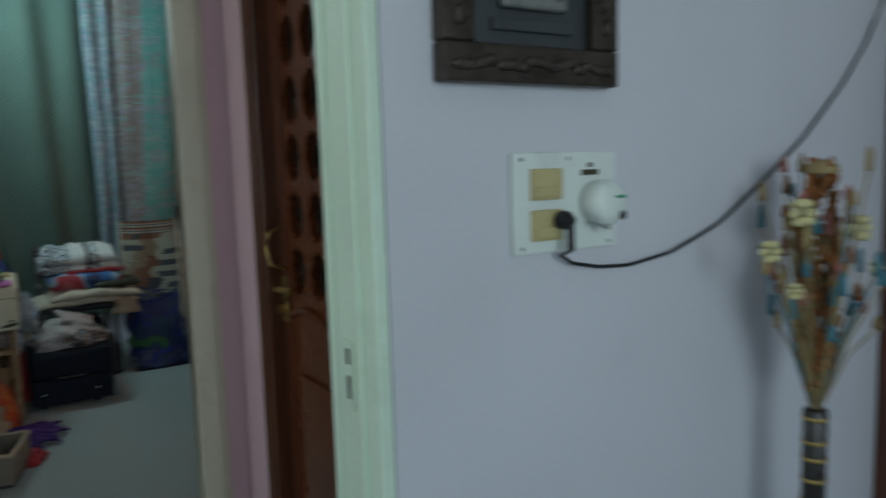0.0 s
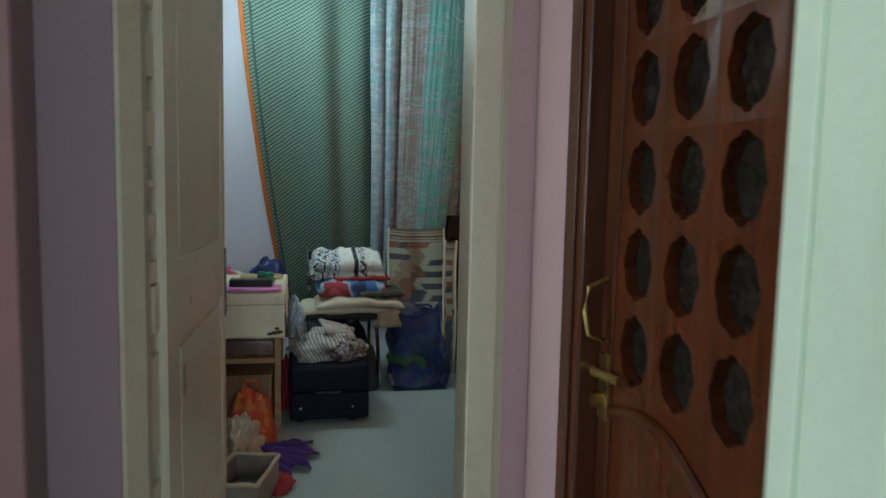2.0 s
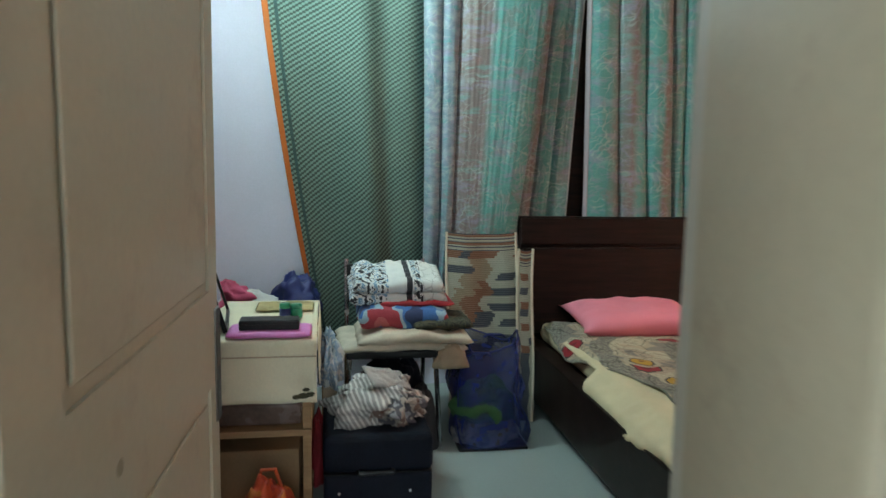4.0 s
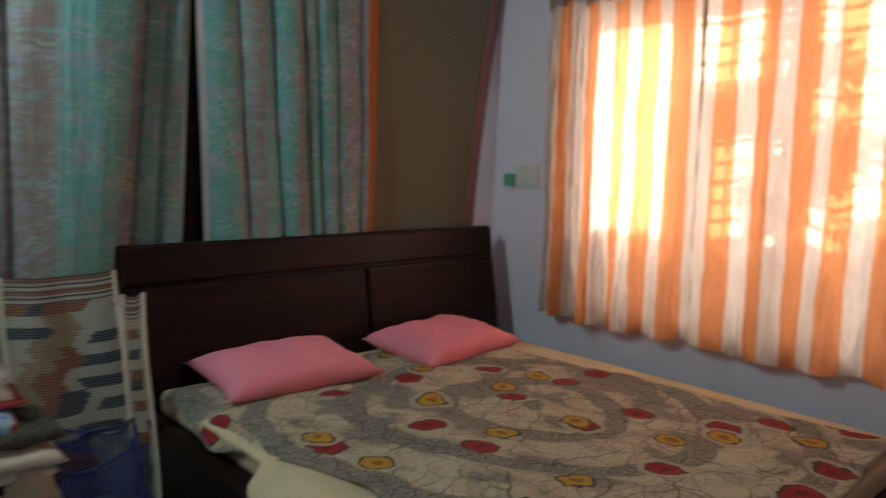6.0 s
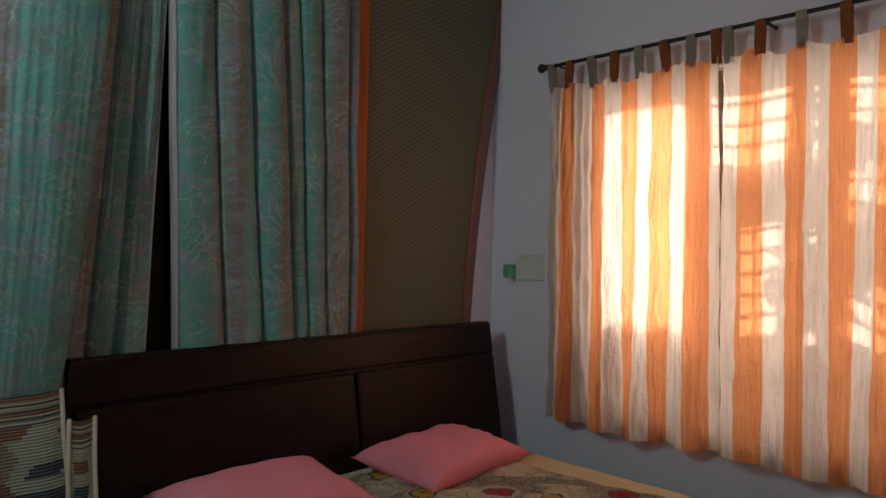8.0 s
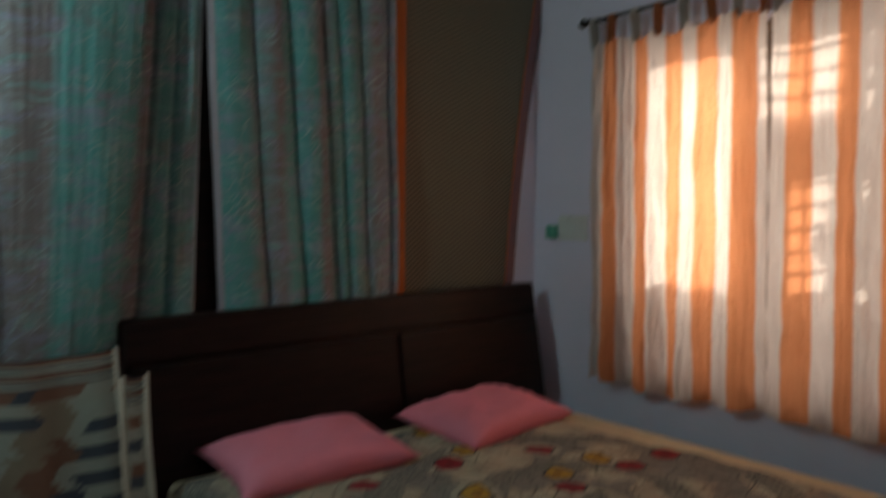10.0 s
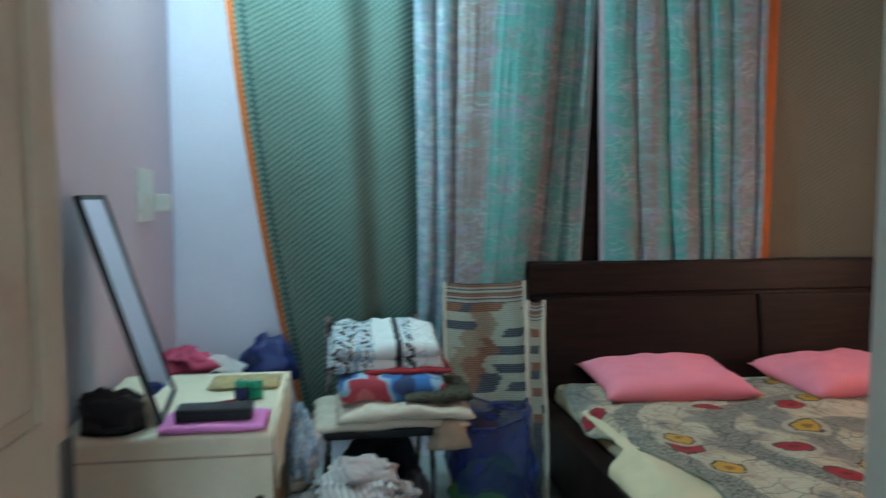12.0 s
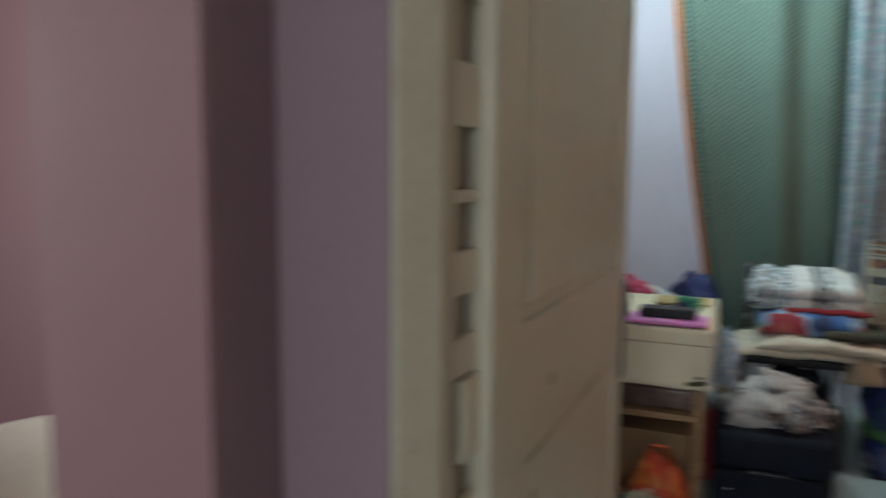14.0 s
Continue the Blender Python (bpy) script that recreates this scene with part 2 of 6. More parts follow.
def bedspread_cloth():
    """Hand-drawn bedspread: beige and grey fields, ink lines, round bands, red and ochre blossoms."""
    m, t, p = nodes_of("drawn_bedspread")
    uv, u, v = uv_axes(t)
    n1 = t.nodes.new("ShaderNodeTexNoise")
    n1.inputs["Scale"].default_value, n1.inputs["Detail"].default_value = 5.0, 2.0
    t.links.new(uv, n1.inputs["Vector"])
    sc = t.nodes.new("ShaderNodeVectorMath")
    sc.operation, sc.inputs["Scale"].default_value = "SCALE", 0.16
    t.links.new(n1.outputs["Color"], sc.inputs[0])
    wv = t.nodes.new("ShaderNodeVectorMath")
    t.links.new(uv, wv.inputs[0])
    t.links.new(sc.outputs[0], wv.inputs[1])
    w = wv.outputs[0]
    field = ramp(t, noise_tex(t, w, 3.4, 2.0), [(0.34, (0.25, 0.235, 0.20)), (0.405, (0.27, 0.25, 0.21)), (0.415, (0.46, 0.385, 0.27)), (0.46, (0.50, 0.41, 0.29)), (0.47, (0.54, 0.48, 0.34)), (0.555, (0.52, 0.47, 0.34)), (0.565, (0.47, 0.385, 0.28)), (0.62, (0.43, 0.355, 0.26)), (0.63, (0.25, 0.235, 0.20))])
    # concentric bands round the middle
    dx, dy = math_node(t, "SUBTRACT", u, 1.0), math_node(t, "SUBTRACT", v, 0.95)
    rr = math_node(t, "SQRT", math_node(t, "ADD", math_node(t, "MULTIPLY", dx, dx), math_node(t, "MULTIPLY", dy, dy)))
    rr = math_node(t, "ADD", rr, math_node(t, "MULTIPLY", noise_tex(t, uv, 3.0), 0.10))
    band = ramp(t, math_node(t, "FRACT", math_node(t, "MULTIPLY", rr, 3.1)), [(0.0, (1, 1, 1)), (0.27, (1, 1, 1)), (0.29, (0, 0, 0)), (0.98, (0, 0, 0)), (1.0, (1, 1, 1))])
    c = mix_col(t, math_node(t, "MULTIPLY", band, 0.92), field, mix_col(t, ramp(t, noise_tex(t, uv, 75.0, 2.0), [(0.42, (0, 0, 0)), (0.55, (1, 1, 1))]), (0.12, 0.12, 0.105), (0.29, 0.275, 0.225)))
    # ink cells
    for scale, wid, strength in ((4.0, 0.020, 0.9), (9.0, 0.036, 0.8), (30.0, 0.09, 0.55)):
        vo = t.nodes.new("ShaderNodeTexVoronoi")
        vo.feature, vo.voronoi_dimensions = "DISTANCE_TO_EDGE", "2D"
        vo.inputs["Scale"].default_value = scale
        t.links.new(w, vo.inputs["Vector"])
        ln = ramp(t, vo.outputs["Distance"], [(0.0, (strength,) * 3), (wid, (0, 0, 0))])
        gate = ramp(t, noise_tex(t, uv, 3.4 + scale * 0.1), [(0.38, (0, 0, 0)), (0.48, (1, 1, 1))])
        c = mix_col(t, mix_col(t, 1.0, ln, gate, "MULTIPLY"), c, (0.05, 0.045, 0.04))
    # blossoms
    for off, scale, rad, col, core in (((0.0, 0.0, 0.0), 2.7, 0.150, (0.30, 0.012, 0.022), (0.16, 0.008, 0.012)), ((0.37, 0.21, 0.0), 2.5, 0.130, (0.50, 0.28, 0.03), (0.26, 0.12, 0.02))):
        mp = t.nodes.new("ShaderNodeMapping")
        mp.inputs["Location"].default_value = off
        t.links.new(uv, mp.inputs[0])
        vo = t.nodes.new("ShaderNodeTexVoronoi")
        vo.voronoi_dimensions = "2D"
        vo.inputs["Scale"].default_value, vo.inputs["Randomness"].default_value = scale, 0.75
        t.links.new(mp.outputs[0], vo.inputs["Vector"])
        dist = math_node(t, "ADD", vo.outputs["Distance"], math_node(t, "MULTIPLY", math_node(t, "SUBTRACT", noise_tex(t, uv, 24.0), 0.5), 0.13))
        pick = math_node(t, "GREATER_THAN", noise_tex(t, vo.outputs["Position"], 7.0), 0.42)
        halo = math_node(t, "MULTIPLY", math_node(t, "LESS_THAN", vo.outputs["Distance"], rad * 1.5), math_node(t, "GREATER_THAN", noise_tex(t, vo.outputs["Position"], 5.0), 0.52))
        c = mix_col(t, math_node(t, "MULTIPLY", halo, 0.8), c, (0.46, 0.41, 0.30))
        spot = math_node(t, "MULTIPLY", math_node(t, "LESS_THAN", dist, rad), pick)
        c = mix_col(t, spot, c, mix_col(t, math_node(t, "LESS_THAN", dist, rad * 0.35), col, core))
        rim = math_node(t, "MULTIPLY", math_node(t, "COMPARE", dist, rad, 0.012), pick)
        c = mix_col(t, rim, c, (0.05, 0.04, 0.035))
    c = mix_col(t, 0.25, c, ramp(t, noise_tex(t, uv, 180.0, 2.0), [(0.3, (0.5, 0.5, 0.5)), (0.7, (1, 1, 1))]), "MULTIPLY")
    t.links.new(c, p.inputs["Base Color"])
    p.inputs["Roughness"].default_value = 0.85
    bump_to(t, p, math_node(t, "ADD", noise_tex(t, uv, 14.0, 4.0), math_node(t, "MULTIPLY", noise_tex(t, uv, 260.0), 0.3)), 0.35, 0.006)
    return m


WALL_LAV = plain("lavender_wall_paint", (0.79, 0.79, 0.91), 0.7, 0.05, 1.6, 120, 0.12)
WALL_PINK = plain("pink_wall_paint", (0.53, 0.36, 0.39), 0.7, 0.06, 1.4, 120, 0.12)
# Pink and mauve wall tones with the dim light put into the colour.
WALL_DIM_PINK = plain("dimmed_pink_paint", (0.18, 0.087, 0.096), 0.7, 0.06, 1.4, 120, 0.12)
WALL_DIM_MAUVE = plain("dimmed_mauve_paint", (0.225, 0.145, 0.165), 0.7, 0.06, 1.4, 120, 0.12)
WALL_LILAC = plain("lilac_wall_paint", (0.65, 0.575, 0.66), 0.7, 0.05, 1.4, 120, 0.12)
WALL_HALL = plain("hall_wall_paint", (0.62, 0.61, 0.66), 0.65, 0.05, 1.5, 110, 0.15, dirt=(0.58, 0.57, 0.62))
CEIL = plain("ceiling_white", (0.74, 0.74, 0.74), 0.8, 0.04)
FLOOR = plain("grey_green_floor", (0.36, 0.42, 0.41), 0.42, 0.06, 0.8, 60, 0.02)
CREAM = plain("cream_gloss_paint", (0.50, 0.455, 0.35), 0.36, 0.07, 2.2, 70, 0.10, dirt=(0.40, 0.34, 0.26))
MINT = plain("pale_green_paint", (0.64, 0.76, 0.62), 0.42, 0.06, 2.5, 70, 0.10, dirt=(0.56, 0.66, 0.53))
TEAK = wood("red_brown_teak", (0.045, 0.010, 0.003), (0.14, 0.034, 0.008), 0.26)
TEAK_DARK = wood("dark_teak", (0.045, 0.012, 0.005), (0.12, 0.034, 0.012), 0.3)
WENGE = wood("dark_wenge", (0.006, 0.004, 0.0035), (0.026, 0.012, 0.009), 0.34, axis=0)
BLACK_GLASS = plain("smoked_glass", (0.020, 0.017, 0.014), 0.22, 0.4, 30, 60, 0.02)
BRASS = plain("aged_brass", (0.50, 0.36, 0.14), 0.32, 0.2, 20, 90, 0.05, 1.0)
STEEL = plain("chromed_steel", (0.62, 0.63, 0.64), 0.2, 0.1, 20, 90, 0.03, 1.0)
IRON = plain("black_iron", (0.03, 0.028, 0.028), 0.45, 0.2, 20, 90, 0.1, 0.6)
WHITE_PL = plain("white_plastic", (0.72, 0.76, 0.72), 0.35, 0.04, 12, 90, 0.03)
YELLOW_PL = plain("yellowed_plastic", (0.50, 0.42, 0.20), 0.4, 0.08, 20, 90, 0.03)
BLACK_PL = plain("black_plastic", (0.02, 0.02, 0.022), 0.4, 0.2, 20, 90, 0.05)
PINK_CLOTH = plain("pink_pillow_cotton", (0.86, 0.27, 0.35), 0.8, 0.06, 5, 260, 0.2)
CREAM_CLOTH = plain("cream_sheet_cotton", (0.66, 0.56, 0.36), 0.85, 0.08, 5, 220, 0.25)
ORANGE_TRIM = plain("orange_trim_cloth", (0.44, 0.12, 0.018), 0.75, 0.12, 10, 200, 0.25)
for dull in (WENGE, BLACK_PL, BLACK_GLASS):
    dull.node_tree.nodes["Principled BSDF"].inputs["Specular IOR Level"].default_value = 0.2
FLORAL, DASH, STRIPE, SPREAD = floral_cloth(), dash_cloth(), striped_curtain(), bedspread_cloth()
# Browner copy of the dashed weave, with dim warm light in its colour.
DASH_BROWN = dash_cloth("dim_dashed_weave", (0.155, 0.155, 0.105), (0.185, 0.18, 0.125), (0.095, 0.098, 0.068), (0.125, 0.122, 0.085))
GLASS = bpy.data.materials.new("window_glass")
GLASS.use_nodes = True
GLASS.node_tree.nodes["Principled BSDF"].inputs["Transmission Weight"].default_value = 1.0
GLASS.node_tree.nodes["Principled BSDF"].inputs["Roughness"].default_value = 0.02


# ---- mesh tools ----
def part(name, bm, material, parent=None, label="", smooth=False):
    me = bpy.data.meshes.new(name)
    bm.to_mesh(me)
    bm.free()
    me.materials.append(material)
    if smooth:
        for f in me.polygons:
            f.use_smooth = True
    ob = new(name, me)
    if parent is not None:
        ob.parent = parent
    if label:
        ob["label"] = label
    return ob


def thing(name, label, category, group="", at=(0, 0, 0), rz=0.0):
    ob = new(name)
    ob.empty_display_size = 0.05
    ob.matrix_world = pose(*at, 0, 0, rz)
    return tagged(ob, label, category, group)


def box(x0, x1, y0, y1, z0, z1, bevel=0.0, segs=2):
    bm = bmesh.new()
    bmesh.ops.create_cube(bm, size=1.0)
    for v in bm.verts:
        v.co = Vector(((x0 + x1) / 2 + v.co.x * (x1 - x0), (y0 + y1) / 2 + v.co.y * (y1 - y0), (z0 + z1) / 2 + v.co.z * (z1 - z0)))
    if bevel:
        bmesh.ops.bevel(bm, geom=bm.edges[:], offset=bevel, segments=segs, profile=0.6, affect="EDGES")
    return bm


def join(*bms):
    out = bmesh.new()
    for b in bms:
        me = bpy.data.meshes.new("tmp")
        b.to_mesh(me)
        b.free()
        out.from_mesh(me)
        bpy.data.meshes.remove(me)
    return out


def moved(bm, m):
    bmesh.ops.transform(bm, matrix=m, verts=bm.verts)
    return bm


def tube(points, radius, sides=10, taper=None):
    """A round bar along a line of points."""
    bm = bmesh.new()
    pts = [Vector(p) for p in points]
    rings = []
    for i, p in enumerate(pts):
        d = (pts[min(i + 1, len(pts) - 1)] - pts[max(i - 1, 0)]).normalized()
        a = d.cross(Vector((0, 0, 1)) if abs(d.z) < 0.9 else Vector((1, 0, 0))).normalized()
        b = d.cross(a)
        r = radius if taper is None else taper[i]
        rings.append([bm.verts.new(p + r * (math.cos(k * 2 * math.pi / sides) * a + math.sin(k * 2 * math.pi / sides) * b)) for k in range(sides)])
    for r0, r1 in zip(rings, rings[1:]):
        for k in range(sides):
            bm.faces.new((r0[k], r0[(k + 1) % sides], r1[(k + 1) % sides], r1[k]))
    bm.faces.new(rings[0][::-1])
    bm.faces.new(rings[-1])
    bmesh.ops.recalc_face_normals(bm, faces=bm.faces[:])
    return bm


def lathe(profile, sides=24):
    """A turned shape about z from (radius, height) pairs."""
    bm = bmesh.new()
    rings = [[bm.verts.new((r * math.cos(k * 2 * math.pi / sides), r * math.sin(k * 2 * math.pi / sides), z)) for k in range(sides)] for r, z in profile]
    for r0, r1 in zip(rings, rings[1:]):
        for k in range(sides):
            bm.faces.new((r0[k], r0[(k + 1) % sides], r1[(k + 1) % sides], r1[k]))
    bm.faces.new(rings[0][::-1])
    bm.faces.new(rings[-1])
    return bm


def sheet(place, width, height, nu, nv, thick=0.0):
    """A cloth of nu x nv cells; place(u, v) gives each point, u and v from 0 to 1. Its UV map is in metres."""
    bm = bmesh.new()
    uvl = bm.loops.layers.uv.new("UVMap")
    g = [[bm.verts.new(place(i / nu, j / nv)) for i in range(nu + 1)] for j in range(nv + 1)]
    for j in range(nv):
        for i in range(nu):
            f = bm.faces.new((g[j][i], g[j][i + 1], g[j + 1][i + 1], g[j + 1][i]))
            for lp, (a, b) in zip(f.loops, ((i, j), (i + 1, j), (i + 1, j + 1), (i, j + 1))):
                lp[uvl].uv = (a / nu * width, b / nv * height)
    if thick:
        bmesh.ops.recalc_face_normals(bm, faces=bm.faces[:])
        bmesh.ops.solidify(bm, geom=bm.faces[:], thickness=thick)
    return bm


def n3(x, y, z=0.0):
    return noise.noise(Vector((x, y, z)))


# ---- structure ----
def structure(name, bm, material, label=""):
    return tagged(part(name, bm, material), label, "", "", "structure")


def wall_x(name, x0, x1, y0, y1, z0, z1, holes, material, label):
    """A wall along y (thin in x) with openings (y0, y1, z0, z1)."""
    bms, y = [], y0
    for a, b, c, d in sorted(holes):
        bms += [box(x0, x1, y, a, z0, z1)] if a > y else []
        bms += [box(x0, x1, a, b, z0, c)] if c > z0 else []
        bms += [box(x0, x1, a, b, d, z1)] if d < z1 else []
        y = b
    bms.append(box(x0, x1, y, y1, z0, z1))
    return structure(name, join(*bms), material, label)


H = 2.85
structure("floor", box(-3.6, 2.5, -7.7, 0.4, -0.12, 0.0), FLOOR, "smooth pale grey-green floor with faint stains")
structure("ceiling", box(-3.6, 2.5, -7.7, 0.4, H, H + 0.1), CEIL, "plain white ceiling")
structure("wall_back", box(-1.82, 2.42, 0.12, 0.34, 0, H), WALL_LAV, "pale lavender painted bedroom wall")
structure("wall_left", box(-1.82, -1.62, -2.905, 0.12, 0, H), WALL_LILAC, "lilac pink painted bedroom wall")
WY0, WY1, WZ0, WZ1 = -2.16, -0.45, 0.56, 2.12
wall_x("wall_right", 2.20, 2.42, -2.905, 0.12, 0, H, [(WY0, WY1, WZ0, WZ1)], WALL_LAV, "lavender painted wall with a window opening")
structure("wall_front", join(box(-0.57, 2.42, -3.31, -2.905, 0, H), box(-1.346, -0.57, -3.31, -2.905, 2.08, H)), WALL_PINK, "pink painted wall beside the bedroom door")
structure("wall_return", box(-1.82, -1.346, -3.318, -2.905, 0, H), WALL_DIM_MAUVE, "mauve wall on the hinge side, its dimness put into the colour")
structure("wall_passage", join(box(-0.51, -0.29, -3.51, -3.312, 0, H), box(-0.51, -0.29, -4.256, -3.51, 2.12, H)), WALL_PINK, "pink passage wall beside the carved door")
structure("wall_hall", box(-0.59, 1.62, -4.455, -4.258, 0, H), WALL_HALL, "lavender grey hall wall with a scuffed surface")
structure("wall_lobby", box(-0.10, 0.0, -4.256, -3.312, 0, H), WALL_PINK, "plain wall behind the carved door")
structure("pier", box(-1.70, -1.48, -3.428, -3.32, 0, H), WALL_DIM_MAUVE, "mauve pier body, paler than its face to lift the side's shade")
# Separate skin lets the front be toned darker than the shaded side.
structure("pier_face", box(-1.70, -1.481, -3.434, -3.4285, 0, H), WALL_DIM_PINK, "pink pier face with the dim light put into its colour")
structure("wall_far", box(-3.6, -1.822, -2.5, -2.4, 0, H), WALL_DIM_PINK, "pink wall of the side space, its dimness put into the colour")
structure("wall_west", join(box(-3.7, -3.6, -7.7, -4.75, 0, H), box(-3.7, -3.6, -3.3, -2.4, 0, H), box(-3.7, -3.6, -4.75, -3.3, 0, 0.9), box(-3.7, -3.6, -4.75, -3.3, 2.2, H)), WALL_HALL, "plain hall wall")
structure("wall_east", box(1.62, 1.74, -7.7, -4.456, 0, H), WALL_HALL, "plain hall wall")
structure("wall_south", join(box(-3.6, -1.6, -7.62, -7.5, 0, H), box(-0.2, 1.62, -7.62, -7.5, 0, H), box(-1.6, -0.2, -7.62, -7.5, 0, 0.9), box(-1.6, -0.2, -7.62, -7.5, 2.1, H)), WALL_HALL, "plain hall wall with a window opening")
structure("ground", box(-60, 60, -60, 60, -0.4, -0.35), plain("dry_earth", (0.40, 0.34, 0.27), 0.9, 0.3, 0.5, 8, 0.4), "dry bare earth outside")


# ---- bedroom door and its frame ----
def door_frame():
    f = tagged(thing("door_frame", "cream gloss-painted wooden door frame", "door frame"), kind="structure")
    prism = bmesh.new()
    rings = [[prism.verts.new((x, y, z)) for x, y in ((-1.345, -3.317), (-1.336, -3.317), (-1.303, -3.280), (-1.300, -3.250), (-1.345, -3.250))] for z in (0.0, 2.08)]
    for k in range(5):
        prism.faces.new((rings[0][k], rings[0][(k + 1) % 5], rings[1][(k + 1) % 5], rings[1][k]))
    prism.faces.new(rings[0][::-1])
    prism.faces.new(rings[1])
    bmesh.ops.recalc_face_normals(prism, faces=prism.faces[:])
    # Cream darkened on this post alone to stand in for weaker light.
    part("left_post", prism, plain("dimmed_cream_paint", (0.37, 0.325, 0.24), 0.4, 0.08, 2.2, 70, 0.10, dirt=(0.30, 0.25, 0.18)), f, "cream paint darkened in place of weaker light")
    part("stop_bead", box(-0.575, -0.5705, -2.959, -2.9045, 0, 2.06), plain("pale_cream_paint", (0.56, 0.55, 0.50), 0.5, 0.06), f, "pale painted stop")
    part("right_post", box(-0.592, -0.5705, -3.326, -2.960, 0, 2.08, 0.005), CREAM, f)
    part("right_moulding", box(-0.655, -0.594, -3.345, -3.3265, 0, 2.08, 0.004), CREAM, f)
    # Strip added behind the hinge gap; its darker cream paints the shade.
    part("gap_strip", box(-1.326, -1.3135, -3.2495, -3.1865, 0, 2.03), plain("shaded_cream_paint", (0.30, 0.27, 0.20), 0.6, 0.2, 6, 70, 0.1), f, "backing strip with the hinge gap's shade in its colour")
    part("head", box(-1.296, -0.601, -3.315, -3.20, 2.03, 2.08, 0.006), CREAM, f)
    return f


door_frame()


def recessed_leaf(length, height, thick, panels):
    """A door leaf along +y with sunk panels on its +x face; panels as (y0, y1, z0, z1)."""
    bms = [box(-thick, -0.006, 0, length, 0, height)]
    ys = sorted({0.0, length, *[v for p in panels for v in p[:2]]})
    zs = sorted({0.0, height, *[v for p in panels for v in p[2:]]})
    for a, b in zip(ys, ys[1:]):
        for c, d in zip(zs, zs[1:]):
            if not any(p[0] <= a and b <= p[1] and p[2] <= c and d <= p[3] for p in panels):
                bms.append(box(-0.0055, 0.0, a, b, c, d))
    for y0, y1, z0, z1 in panels:
        g = 0.022
        bms.append(box(-0.0055, -0.0005, y0 + g, y1 - g, z0 + g, z1 - g, 0.004, 2))
    return join(*bms)


def bedroom_door():
    d = tagged(thing("door_1", "open cream gloss-painted panelled door with worn edges", "door", at=(-1.281, -3.172, 0.012), rz=-2.9), kind="structure")
    part("leaf", recessed_leaf(0.845, 2.0, 0.036, [(0.125, 0.775, 0.16, 0.80), (0.125, 0.775, 0.985, 1.88)]), CREAM, d)
    part("lock_case", box(-0.012, 0.0045, 0.815, 0.8515, 0.72, 0.945, 0.0035, 3), plain("worn_dark_steel", (0.12, 0.11, 0.10), 0.35, 0.2, 20, 90, 0.05, 0.9), d, "dark worn steel lock")
    for z in (0.30, 0.90, 1.70):
        part("hinge", box(-0.026, -0.014, -0.051, -0.001, z - 0.05, z + 0.05, 0.002), CREAM, d, "painted-over hinge")
    for z0, z1 in ((0.02, 0.24), (0.36, 0.52), (0.58, 0.80), (0.955, 1.00), (1.05, 1.10), (1.155, 1.17), (1.24, 1.31), (1.38, 1.46), (1.52, 1.64), (1.76, 1.97)):
        part("paint_bridge", box(-0.030, -0.018, -0.076, -0.001, z0, z1, 0.002), CREAM, d, "old paint bridging the gap")
    return d


bedroom_door()


def cell_with_hole(cy, cz, w, h, ry, rz, x0, x1, n=28):
    """One square of the carved leaf, pierced by a scalloped oval; x0 is the front, x1 the back."""
    bm = bmesh.new()
    outer, inner, back = [], [], []
    for k in range(n):
        a = 2 * math.pi * (k + 0.5) / n
        c, s = math.cos(a), math.sin(a)
        q = min((w / 2) / max(abs(c), 1e-6), (h / 2) / max(abs(s), 1e-6))
        lobe = 1.0 - 0.09 * abs(math.sin(4 * a)) ** 3
        outer.append(bm.verts.new((x0, cy + q * c, cz + q * s)))
        inner.append(bm.verts.new((x0 + 0.0015, cy + ry * lobe * c, cz + rz * lobe * s)))
        back.append(bm.verts.new((x1, cy + ry * 0.97 * lobe * c, cz + rz * 0.97 * lobe * s)))
    for k in range(n):
        j = (k + 1) % n
        bm.faces.new((outer[k], outer[j], inner[j], inner[k]))
        bm.faces.new((inner[k], inner[j], back[j], back[k]))
    for sy in (-1, 1):
        for sz in (-1, 1):
            v = bm.verts.new((x0, cy + sy * w / 2, cz + sz * h / 2))
            near = sorted(outer, key=lambda o: (o.co - v.co).length)[:2]
            bm.faces.new((v, near[0], near[1]))
    bmesh.ops.recalc_face_normals(bm, faces=bm.faces[:])
    return bm


